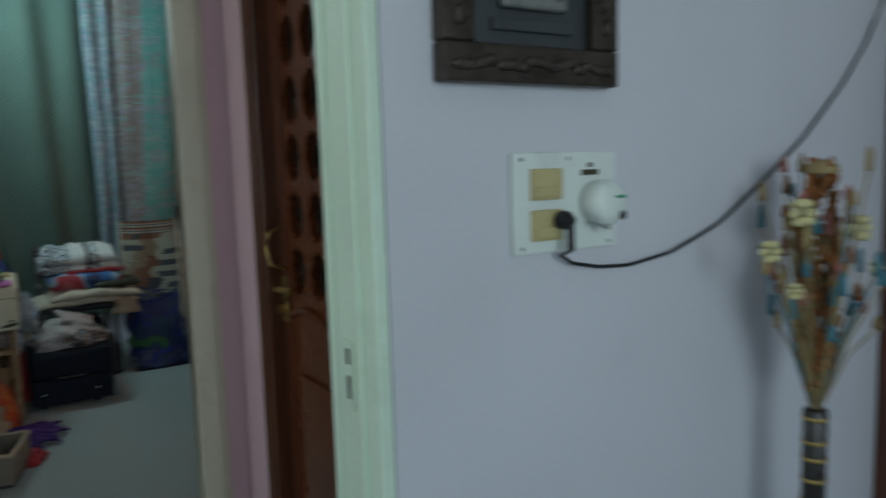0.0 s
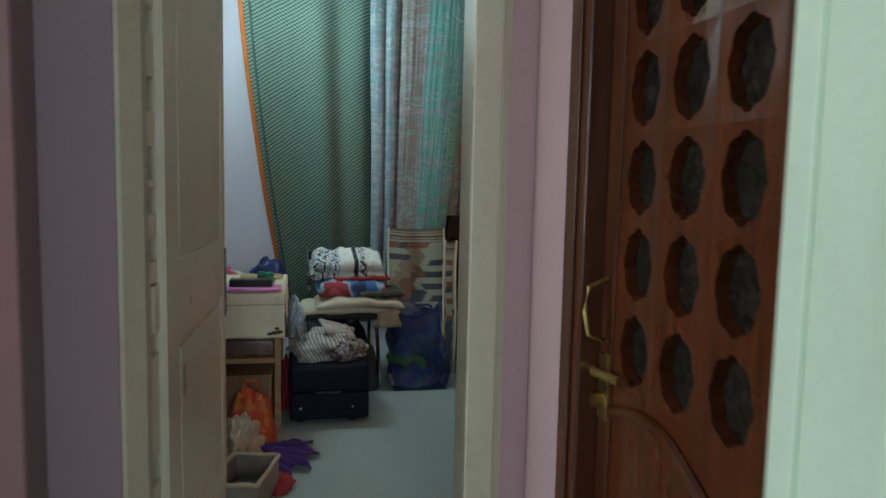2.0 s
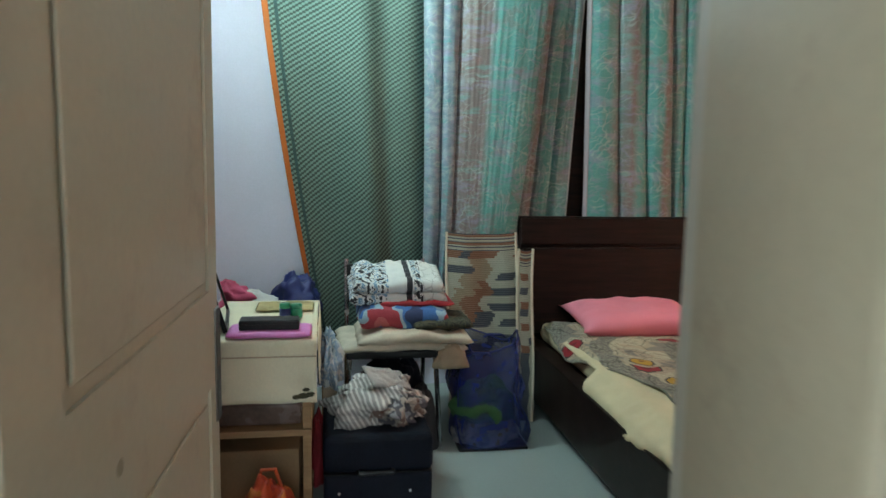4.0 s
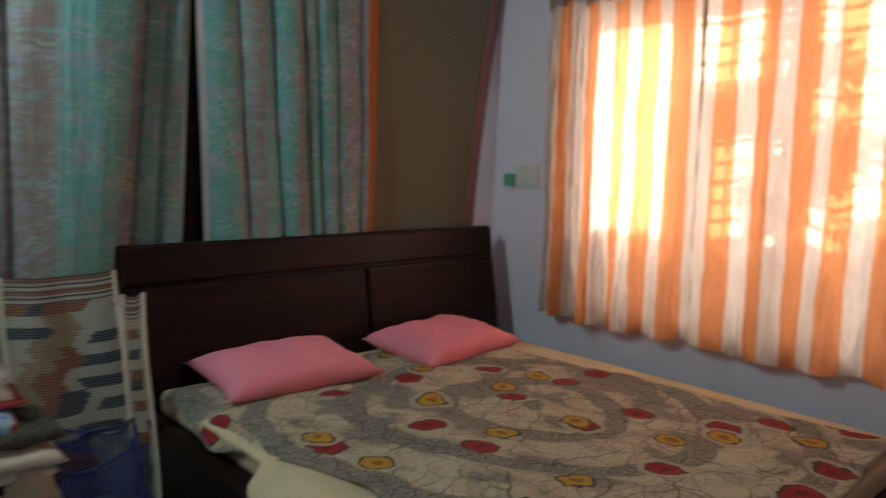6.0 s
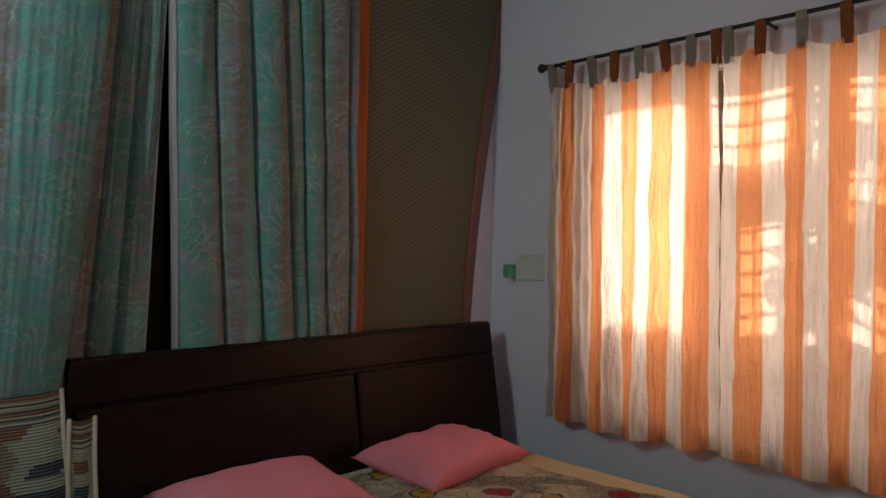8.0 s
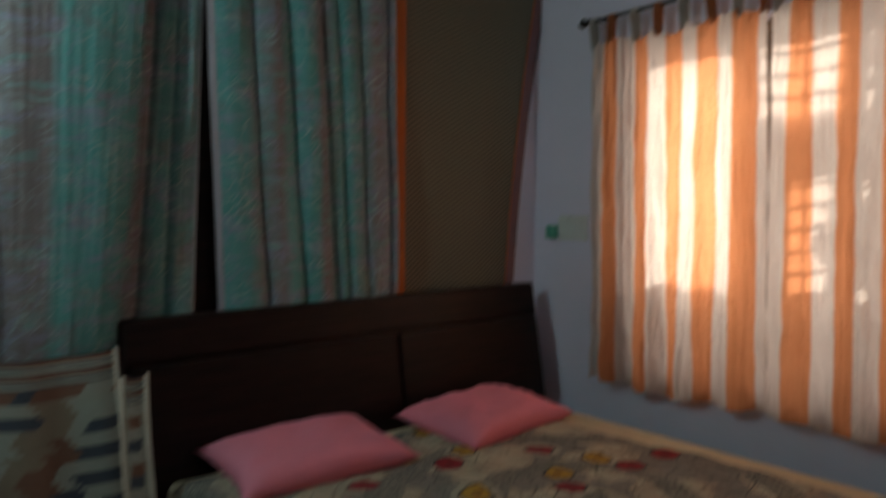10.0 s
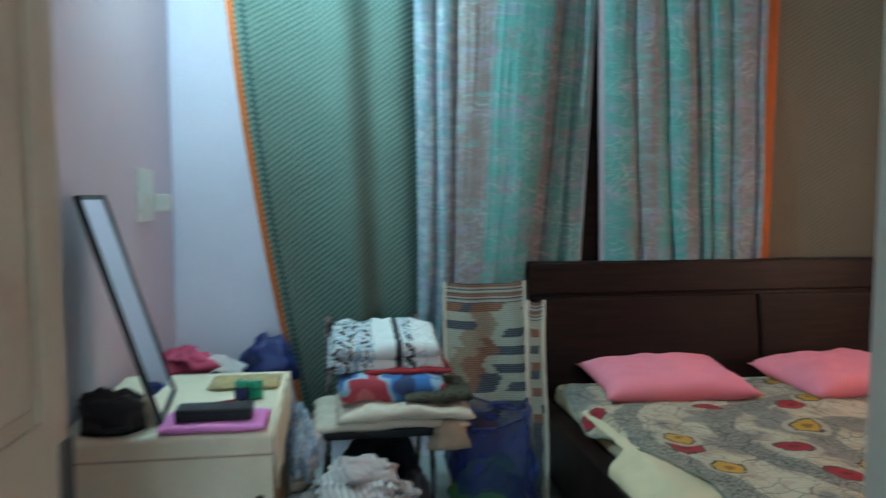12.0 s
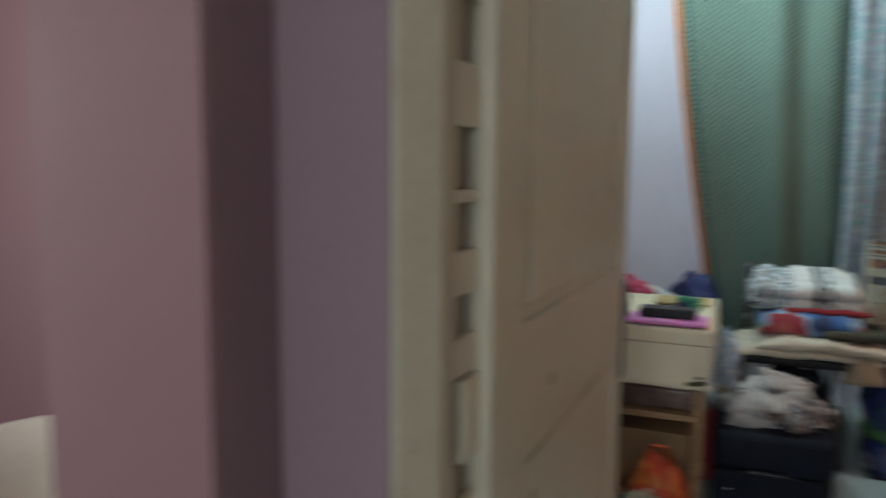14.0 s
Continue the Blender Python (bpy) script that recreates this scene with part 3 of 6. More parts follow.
def carved_door():
    d = tagged(thing("door_2", "closed red-brown carved teak door with pierced ovals", "door"), kind="structure")
    x0, x1 = -0.470, -0.448
    cols, rows = [-3.72 - 0.135 * k for k in range(4)], [0.9215 + 0.1415 * k for k in range(8)]
    cells = [cell_with_hole(cy, cz, 0.1352, 0.1417, 0.049, 0.061, x0, x1) for cy in cols for cz in rows]
    top = rows[-1] + 0.0709
    part("pierced_panel", join(*cells), TEAK, d, "pierced teak panel with scalloped ovals")
    part("hinge_stile", box(x0 - 0.004, -0.44, -3.6525, -3.605, 0.02, 2.08, 0.002), TEAK_DARK, d)
    part("lock_stile", box(x0 - 0.004, -0.44, -4.255, -4.1925, 0.02, 2.08, 0.002), TEAK, d)
    part("top_rail", box(x0 - 0.003, -0.446, -4.192, -3.653, top, 2.08, 0.002), TEAK, d)
    part("lower_panel", box(x0, -0.446, -4.192, -3.653, 0.02, 0.850, 0.002), TEAK, d)
    scroll = [(x0 - 0.004, -3.66 - 0.56 * q, 0.80 + 0.028 * math.sin(q * 2.2 * math.pi) - 0.16 * max(0.0, q - 0.35) ** 1.4) for q in [k / 22 for k in range(23)]]
    part("scroll_moulding", tube(scroll, 0.010, 8), TEAK, d, "polished carved scroll")
    part("raised_field", box(x0 - 0.012, x0 + 0.002, -4.13, -3.72, 0.12, 0.66, 0.010), TEAK, d)
    part("dark_glass", box(-0.4470, -0.4405, -4.191, -3.654, 0.853, 1.978), BLACK_GLASS, d, "dark glass behind the ovals")
    hb = [(x0 - 0.006, -3.632, 1.03), (x0 - 0.045, -3.636, 1.015), (x0 - 0.052, -3.640, 0.975), (x0 - 0.045, -3.645, 0.935), (x0 - 0.006, -3.648, 0.92)]
    part("pull_handle", tube(hb, 0.005), BRASS, d, "aged brass bow handle")
    part("latch", join(box(x0 - 0.010, x0 - 0.004, -3.650, -3.612, 0.78, 0.90, 0.002), tube([(x0 - 0.012, -3.60, 0.862), (x0 - 0.03, -3.64, 0.868), (x0 - 0.02, -3.72, 0.872)], 0.008), tube([(x0 - 0.004, -3.632, 0.815), (x0 - 0.028, -3.632, 0.815)], 0.012)), BRASS, d, "aged brass latch and knob")
    f = tagged(thing("carved_door_frame", "dark teak frame round the carved door", "door frame"), kind="structure")
    part("post", join(box(-0.516, -0.425, -3.603, -3.512, 0, 2.1, 0.005), box(-0.522, -0.5165, -3.575, -3.535, 0, 2.1, 0.002)), TEAK_DARK, f)
    part("head", box(-0.516, -0.425, -4.2555, -3.604, 2.082, 2.119, 0.004), TEAK_DARK, f)
    return d


carved_door()


def mint_frame():
    f = tagged(thing("hall_door_frame", "pale green painted frame with chipped edges", "door frame"), kind="structure")
    part("jamb", box(-0.613, -0.5905, -4.452, -4.262, 0, 2.1, 0.004), MINT, f)
    part("bead", box(-0.620, -0.6135, -4.400, -4.385, 0, 2.1, 0.003), MINT, f)
    part("edge_strip", box(-0.618, -0.6135, -4.300, -4.268, 0, 2.1, 0.002), MINT, f)
    part("strike_plate", box(-0.6165, -0.6133, -4.362, -4.322, 0.765, 0.885, 0.001), MINT, f, "painted-over strike plate")
    for z0, z1 in ((0.845, 0.872), (0.785, 0.825)):
        part("latch_slot", box(-0.6173, -0.6166, -4.350, -4.337, z0, z1), IRON, f, "dark latch slot")
    return f


mint_frame()


# ---- window on the sunny side ----
def window_sunny():
    w = tagged(thing("window_1", "wooden casement window with iron grille bars", "window"), kind="structure")
    fr = plain("weathered_window_paint", (0.30, 0.22, 0.16), 0.6, 0.15)
    x0, x1 = 2.29, 2.35
    part("frame", join(box(x0, x1, WY0, WY1, WZ0, WZ0 + 0.05), box(x0, x1, WY0, WY1, WZ1 - 0.05, WZ1), box(x0, x1, WY0, WY0 + 0.05, WZ0 + 0.05, WZ1 - 0.05), box(x0, x1, WY1 - 0.17, WY1, WZ0 + 0.05, WZ1 - 0.05)), fr, w)
    for y in (-1.08, -1.60):
        part("mullion", box(x0, x1, y - 0.045, y + 0.045, WZ0 + 0.05, WZ1 - 0.05), fr, w)
    part("transom", box(x0 + 0.004, x1 - 0.004, -1.555, -1.125, 1.545, 1.745), fr, w)
    part("lower_shutter", box(x0 + 0.006, x1 - 0.006, -1.26, -1.126, 1.062, 1.54), fr, w)
    part("low_transom", box(x0 + 0.003, x1 - 0.003, WY0 + 0.05, WY1 - 0.17, 1.02, 1.06), fr, w)
    for k in range(12):
        z = 1.12 + k * 0.085
        part("grille_bar", tube([(2.385, WY0, z), (2.385, -1.08, z)], 0.010, 8), IRON, w)
    for y in (-1.30, -1.72, -1.92):
        part("grille_upright", tube([(2.400, y, WZ0), (2.400, y, WZ1)], 0.008, 8), IRON, w)
    for a, b in ((WY1 - 0.17, -1.035), (-1.125, -1.555), (-1.645, WY0 + 0.05)):
        pane = part("pane", box(2.318, 2.322, b, a, WZ0 + 0.05, WZ1 - 0.05), GLASS, w)
        pane.visible_shadow = False
    part("sill", box(2.17, 2.289, WY0 - 0.02, WY1 + 0.02, WZ0 - 0.03, WZ0 - 0.001, 0.004), WALL_LAV, w)
    return w


window_sunny()
# Unseen wall placed outside to cut the sun on the lower curtain.
structure("sun_block_wall", box(2.62, 2.74, -3.2, 0.4, -0.36, 1.22), plain("weathered_plaster", (0.50, 0.46, 0.40), 0.85, 0.12, 2.0, 60, 0.3), "unseen plaster wall added to keep sun off the lower curtain")

# ---- curtains of the sunny window ----
RX, RZ = 2.105, 2.238


def rod():
    r = thing("curtain_rod", "thin dark iron curtain rod with ball finials", "curtain rod")
    part("bar", tube([(RX, -2.42, RZ), (RX, -0.33, RZ)], 0.009, 10), IRON, r)
    for y, s in ((-0.33, 1), (-2.42, -1)):
        part("finial", join(moved(lathe([(0.004, 0), (0.016, 0.004), (0.011, 0.016), (0.020, 0.03), (0.024, 0.042), (0.018, 0.056), (0.004, 0.062)], 14), pose(RX, y, RZ, -90 * s)),), IRON, r, smooth=True)
    for y in (-0.40, -1.40, -2.36):
        part("bracket", tube([(2.2, y, RZ - 0.01), (RX, y, RZ - 0.01)], 0.007, 8), IRON, r)
    return r


rod()


def striped_panel(y0, y1, seed, shift, label):
    c = thing("window_curtain", label, "curtain", "striped window curtains")
    folds = 9

    def place(u, v):
        z = 0.49 + 0.010 * math.sin(u * 9 + seed) + 0.007 * math.sin(u * 34 + 2 * seed) + 0.008 * n3(u * 5, seed) + v * (2.135 - 0.49)
        droop = 0.020 * v ** 6 * abs(math.sin(u * math.pi * 7.0)) * 1.0
        y = y0 + u * (y1 - y0) + 0.012 * (1 - v) * math.sin(u * 11 + seed)
        amp = 0.020 + 0.012 * (1 - v)
        crease = abs(n3(u * 26 + seed, v * 2.6, 7)) * 0.030 + abs(n3(u * 13 - seed + v * 2, v * 8.0, 2)) * 0.022
        x = RX + 0.012 + amp * math.sin(u * folds * math.pi + seed + 0.6 * math.sin(v * 3 + u * 4)) + 0.010 * n3(u * 6 + seed, v * 3, 4) + 0.006 * n3(u * 14, v * 11, seed) - crease
        return (x, y, z - droop)

    w = abs(y1 - y0) * 1.0
    bm = sheet(place, w, 1.65, 170, 80)
    uvl = bm.loops.layers.uv.active
    for f in bm.faces:
        for lp in f.loops:
            lp[uvl].uv.x += shift
    part("cloth", bm, STRIPE, c, smooth=True)
    n = 7
    for k in range(n + 1):
        u = min(max(k / n, 0.02), 0.98)
        x, y, z = place(u, 1.0)
        pts = [(x, y, z - 0.03), (RX - 0.012, y, RZ - 0.02), (RX - 0.010, y, RZ + 0.007), (RX, y, RZ + 0.013), (RX + 0.010, y, RZ + 0.007), (x + 0.012, y, z - 0.03)]
        strip = bmesh.new()
        rows_ = [[strip.verts.new((p[0], p[1] + s * 0.020, p[2])) for s in (-1, 1)] for p in pts]
        for a, b in zip(rows_, rows_[1:]):
            strip.faces.new((a[0], a[1], b[1], b[0]))
        bmesh.ops.solidify(strip, geom=strip.faces[:], thickness=0.002)
        part("tab", strip, TAB_A if k % 2 else TAB_B, c)
    return c


TAB_A = plain("orange_tab", (0.45, 0.16, 0.06), 0.85, 0.1, 10, 200)
TAB_B = plain("beige_tab", (0.48, 0.42, 0.36), 0.85, 0.1, 10, 200)
striped_panel(-0.335, -1.212, 0.3, 0.0, "orange and white striped tab-top curtain lit by the sun")
striped_panel(-1.222, -2.30, 1.9, 0.0, "orange and white striped tab-top curtain with dappled shade")


# ---- hangings on the back wall ----
def hanging(name, x_left, x_right, z0, z1, y0, folds, amp, seed, mat, label, width, nu=120, nv=50, belly=0.0, groove=0.0):
    """A cloth on the back wall; x_left and x_right give its edges at a height."""
    def place(u, v):
        z = z0 + v * (z1 - z0)
        a, b = x_left(z), x_right(z)
        wave = math.sin(u * folds * 2 * math.pi + seed + 0.9 * math.sin(v * 2.1 + seed)) + 0.5 * n3(u * folds * 1.7 + seed, v * 1.5)
        y = y0 - amp * (0.55 + 0.45 * (1 - v)) * wave + 0.05 * (belly > 0) - belly * math.sin(math.pi * v) * (1 - u ** 4) + groove * (math.exp(-((u - 0.66 - 0.05 * v) / 0.10) ** 2) - 0.5 * math.exp(-((u - 0.88) / 0.07) ** 2))
        x = a + u * (b - a) + 0.35 * amp * math.cos(u * folds * 2 * math.pi + seed) * math.sin(u * math.pi)
        return (x, y, z)
    c = thing(name, label, "curtain", "hangings on the back wall")
    part("cloth", sheet(place, width, z1 - z0, nu, nv), mat, c, smooth=True)
    return c, place


def edge_strip(c, place, u0, u1, mat, label, name="trim", off=0.004, nv=50):
    def pl(u, v):
        p = Vector(place(u0 + u * (u1 - u0), v))
        return (p.x, p.y - off, p.z)
    part(name, sheet(pl, 0.04, 2.0, 4, nv, 0.002), mat, c, label, smooth=True)


LATTICE = plain("dark_teal_lattice", (0.035, 0.085, 0.08), 0.8, 0.3, 30, 160, 0.3)
left1 = lambda z: -1.352 + (2.2 - z) * 0.05 + 0.185 * ((2.2 - z) / 1.9) ** 1.4 if z < 2.2 else -1.352 - (z - 2.2) * 0.15
c1, p1f = hanging("mesh_hanging", left1, lambda z: -0.47, 0.22, 2.78, -0.005, 1.35, 0.040, 2.6, DASH, "dark green cloth with slanted pale dashes and orange border", 0.95, belly=0.14, groove=0.055)
edge_strip(c1, p1f, 0.0, 0.036, ORANGE_TRIM, "orange border band")
edge_strip(c1, p1f, 0.070, 0.090, LATTICE, "dark lattice stripe", "lattice_band", 0.003)
c2, p2f = hanging("mesh_hanging", lambda z: 1.215, lambda z: 1.945 + 0.085 * (z - 1.05) + 0.045 * max(0.0, z - 1.05) ** 2, 0.3, 2.78, 0.082, 1.2, 0.014, 1.3, DASH_BROWN, "dashed cloth toned brown for dim warm light beside the window corner", 0.85)
edge_strip(c2, p2f, 0.0, 0.085, ORANGE_TRIM, "orange border band")
edge_strip(c2, p2f, 0.99, 1.0, ORANGE_TRIM, "thin orange edge")
# Mauve strip that continues past the right edge of the cloth.
edge_strip(c2, p2f, 1.0, 1.085, plain("mauve_edge_cloth", (0.22, 0.12, 0.125), 0.8, 0.12, 9, 200, 0.2), "mauve strip beside the dashed cloth", "border")


def pleated(c, name, x_left, x_right, y0, grooves, amp, u0, u1, seed, z0=0.36, z1=2.78, nu=150, nv=60, lean=0.0, belly=0.0):
    """A drop of the brocade that bulges between narrow grooves (fractions of its width)."""
    g = [0.0, *grooves, 1.0]

    def place(u, v):
        z = z0 + v * (z1 - z0)
        uu = u + (0.012 * n3(v * 2.5, u * 3, seed) + lean * (z - 0.95)) * math.sin(u * math.pi)
        k = max(i for i in range(len(g) - 1) if g[i] <= max(0.0, min(uu, 0.9999)))
        t = (uu - g[k]) / (g[k + 1] - g[k])
        bulge = max(0.0, math.sin(math.pi * min(1.0, max(0.0, t)))) ** 0.27
        wide = min(1.0, (g[k + 1] - g[k]) / 0.16)
        y = y0 - amp * (0.5 + 0.5 * wide) * bulge - 0.012 * n3(u * 7 + seed, v * 4) - 0.004 * n3(u * 30, v * 6, seed) + belly * (0.4 - math.sin(math.pi * v))
        return (x_left(z) + u * (x_right(z) - x_left(z)), y, z)
    bm = sheet(place, 1.0, z1 - z0, nu, nv)
    uvl = bm.loops.layers.uv.active
    for f in bm.faces:
        for lp in f.loops:
            lp[uvl].uv.x = u0 + lp[uvl].uv.x * (u1 - u0)
    part(name, bm, FLORAL, c, smooth=True)
    return place


HEM = plain("pale_grey_hem", (0.40, 0.42, 0.42), 0.8)
slant = lambda z: -0.009 + 0.11 * (z - 0.905)
c3 = thing("floral_curtain", "teal floral brocade curtain with pink and lilac bands", "curtain", "hangings on the back wall")
pleated(c3, "front_drop", lambda z: -0.528 + 0.010 * math.sin(z * 2), slant, 0.045, (0.15, 0.29), 0.066, 0.0, 0.62, 2.0, belly=0.08)
pr = pleated(c3, "rear_drop", lambda z: slant(z) - 0.05, lambda z: 0.286 + 0.05 * (z - 0.95), 0.086, (0.38, 0.66), 0.030, 0.62, 0.93, 5.0, nu=80)
edge_strip(c3, pr, 0.965, 1.0, HEM, "pale selvedge", "hem")
c4 = thing("floral_curtain", "teal floral brocade curtain hanging in narrow folds", "curtain", "hangings on the back wall")
p4f = pleated(c4, "drop", lambda z: 0.379 - 0.019 * (z - 0.957), lambda z: 1.222, 0.075, (0.235, 0.43, 0.61, 0.695, 0.805, 0.945), 0.060, 1.0, 1.85, 9.0, nu=180, lean=0.05)
edge_strip(c4, p4f, 0.0, 0.014, plain("mauve_hem", (0.40, 0.34, 0.36), 0.8), "mauve selvedge", "hem")
# Dark boards added to fill the gap between the floral curtains.
shutter = tagged(thing("curtain_backing", "dark boards added behind the curtains", "window"), kind="structure")
for k in range(3):
    part("dark_board", box(-0.5 + k * 0.62, 0.1 + k * 0.62, 0.108, 0.119, 0.75, 2.3, 0.003), WENGE, shutter)


# ---- bed ----
def rake(bm):
    """Leans the headboard back: its foot stands 0.1 m in front of its top."""
    for v in bm.verts:
        v.co.y += -0.10 * (0.95 - v.co.z) / 0.6
    return bm


def bed():
    b = thing("bed", "low dark wenge double bed with a raked panelled headboard", "bed")
    part("headboard", rake(box(0.0, 2.05, 0.0, 0.045, 0.02, 0.95, 0.008, 3)), WENGE, b)
    part("top_band", rake(box(0.006, 2.044, -0.014, 0.002, 0.800, 0.944, 0.010, 3)), WENGE, b)
    for x0, x1 in ((0.012, 1.140), (1.155, 2.038)):
        part("panel", rake(box(x0, x1, -0.020, 0.002, 0.335, 0.785, 0.014, 3)), WENGE, b, "slightly glossy dark panel")
    part("side_rail", box(-0.004, 0.075, -2.27, -0.115, 0.06, 0.322, 0.006), WENGE, b)
    part("side_rail", box(1.97, 2.02, -2.27, -0.115, 0.06, 0.322, 0.006), WENGE, b)
    part("foot_rail", box(0.076, 1.969, -2.27, -2.22, 0.06, 0.322, 0.006), WENGE, b)
    part("slat_deck", box(0.076, 1.969, -2.219, -0.12, 0.20, 0.300), WENGE, b)
    for x in (0.07, 1.90):
        for y in (-2.25, -0.22):
            part("leg", box(x, x + 0.07, y, y + 0.07, 0, 0.0595, 0.003), WENGE, b)
    return b


bed()


def mattress():
    m = thing("mattress", "mattress in a cream cotton sheet on the bed", "mattress")
    bm = box(0.10, 1.86, -2.22, -0.125, 0.301, 0.398, 0.035, 4)
    part("body", bm, CREAM_CLOTH, m, smooth=True)

    def side(u, v):            # sheet drooping over the aisle side
        y = -0.55 - u * 1.66
        ripple = 0.5 + 0.5 * math.sin(u * 27 + 2.5 * math.sin(u * 8))
        flap = min(1.0, max(0.0, (u - 0.262) / 0.03))
        reach = 0.022 + flap * (0.108 + 0.016 * math.sin(u * 13 + 1) + 0.014 * n3(u * 14, 5.0))
        s = v * (0.16 + reach)
        if s < 0.16:
            return (0.26 - s, y, 0.402 + 0.004 * n3(u * 20, v * 6))
        t = s - 0.16
        fall = max(0.0, t - 0.088)
        return (0.10 - min(t, 0.088) - fall * (0.10 + 0.45 * ripple), y, 0.402 - 0.62 * min(t, 0.088) + 0.010 * ripple * min(1.0, t / 0.06) - fall * 0.95 + 0.012 * n3(u * 34, v * 5, 6.0) * min(1.0, t / 0.03))
    part("overhang", sheet(side, 1.66, 0.3, 170, 18, 0.004), CREAM_CLOTH, m, smooth=True)
    return m


mattress()


def spread():
    s = thing("bedspread", "beige bedspread with ink drawings and red and ochre flowers", "bedspread")

    def place(u, v):
        knots = ((0.0, 0.088), (0.10, 0.070), (0.21, 0.050), (0.32, 0.098), (0.60, 0.205), (1.0, 0.25))
        k = max(i for i in range(5) if knots[i][0] <= v)
        q = (v - knots[k][0]) / (knots[k + 1][0] - knots[k][0])
        q = q * q * (3 - 2 * q)
        left = knots[k][1] * (1 - q) + knots[k + 1][1] * q + 0.010 * math.sin(v * 17) + 0.012 * n3(v * 22, 2.0)
        right = 1.665 + 0.13 * v ** 3 + 0.012 * math.sin(v * 21)
        x = left + u * (right - left)
        y = -0.235 - v * 1.98 + 0.02 * math.sin(u * 9)
        z = 0.4065 + 0.006 * n3(x * 5, y * 5) + 0.005 * n3(x * 14, y * 14, 3) + 0.008 * max(0.0, n3(x * 3 + 5, y * 3)) + 0.004 * abs(math.sin(x * 7 + y * 9 + 2 * n3(x * 2, y * 2)))
        edge = min(u, 1 - u) * (right - left)
        z += 0.014 * max(0.0, math.sin(x * 5.5 - y * 3.2 + 2.5 * n3(x * 1.3, y * 1.3, 8))) ** 4 + 0.010 * max(0.0, math.sin(x * 3.0 + y * 7.5 + 3 * n3(x, y, 4))) ** 6
        if edge < 0.05:
            z -= 0.10 * (0.05 - edge) * (1 if u < 0.5 else 0.6)
        if x < 0.125:
            z -= 0.75 * (0.125 - x)
        return (x, y, z)
    part("cloth", sheet(place, 1.65, 2.0, 110, 130, 0.004), SPREAD, s, smooth=True)
    part("hem", tube([(a - 0.001, b, c + 0.002) for a, b, c in (place(0.0, k / 60) for k in range(61))], 0.0045, 6), plain("grey_hem_cord", (0.20, 0.19, 0.15), 0.9), s, "grey stitched hem")
    cx, cy, cz = place(0.0, 0.0)
    for k in range(9):
        a = 2.6 + 0.22 * k
        part("tassel_thread", tube([(cx, cy - 0.006 * k, cz), (cx + 0.014 * math.cos(a), cy - 0.006 * k + 0.010 * math.sin(a), cz - 0.008), (cx + 0.022 * math.cos(a), cy - 0.008 * k + 0.016 * math.sin(a), cz - 0.034 - 0.004 * (k % 3))], 0.0018, 5), CREAM_CLOTH, s)
    return s


spread()


def pillow(at, rz, tilt, label, lx=0.66, ly=0.43, h=0.070, seed=0.0):
    p = thing("pillow", label, "pillow", "pink pillows on the bed")
    bm = bmesh.new()
    n = 26
    for s in (1, -1):
        g = []
        for j in range(n + 1):
            row = []
            for i in range(n + 1):
                a, b = 2 * i / n - 1, 2 * j / n - 1
                pull = 1 - 0.085 * (1 - abs(a) ** 2) * abs(b) ** 3
                pull2 = 1 - 0.085 * (1 - abs(b) ** 2) * abs(a) ** 3
                e = max(0.0, (1 - a ** 4) * (1 - b ** 4)) ** 0.55
                z = s * h * e * (1 + 0.20 * n3(a * 2 + seed, b * 2, s)) + 0.014 * n3(a * 3.3 + seed, b * 5, 9) * e + 0.006 * n3(a * 9 + seed, b * 7, 3) * e
                soft = 1 + 0.035 * abs(a * b) ** 3
                row.append(bm.verts.new((a * lx / 2 * pull2 * soft, b * ly / 2 * pull * soft, z)))
            g.append(row)
        for j in range(n):
            for i in range(n):
                q = (g[j][i], g[j][i + 1], g[j + 1][i + 1], g[j + 1][i])
                bm.faces.new(q if s > 0 else q[::-1])
    bmesh.ops.remove_doubles(bm, verts=bm.verts, dist=0.0008)
    moved(bm, pose(*at, tilt, 0, rz))
    part("cover", bm, PINK_CLOTH, p, smooth=True)
    return p


pillow((0.535, -0.335, 0.460), -2.0, 6.0, "flat pink cotton pillow by the headboard", seed=1.0)
pillow((1.365, -0.385, 0.460), 7.0, 6.0, "flat pink cotton pillow near the corner", seed=4.0)


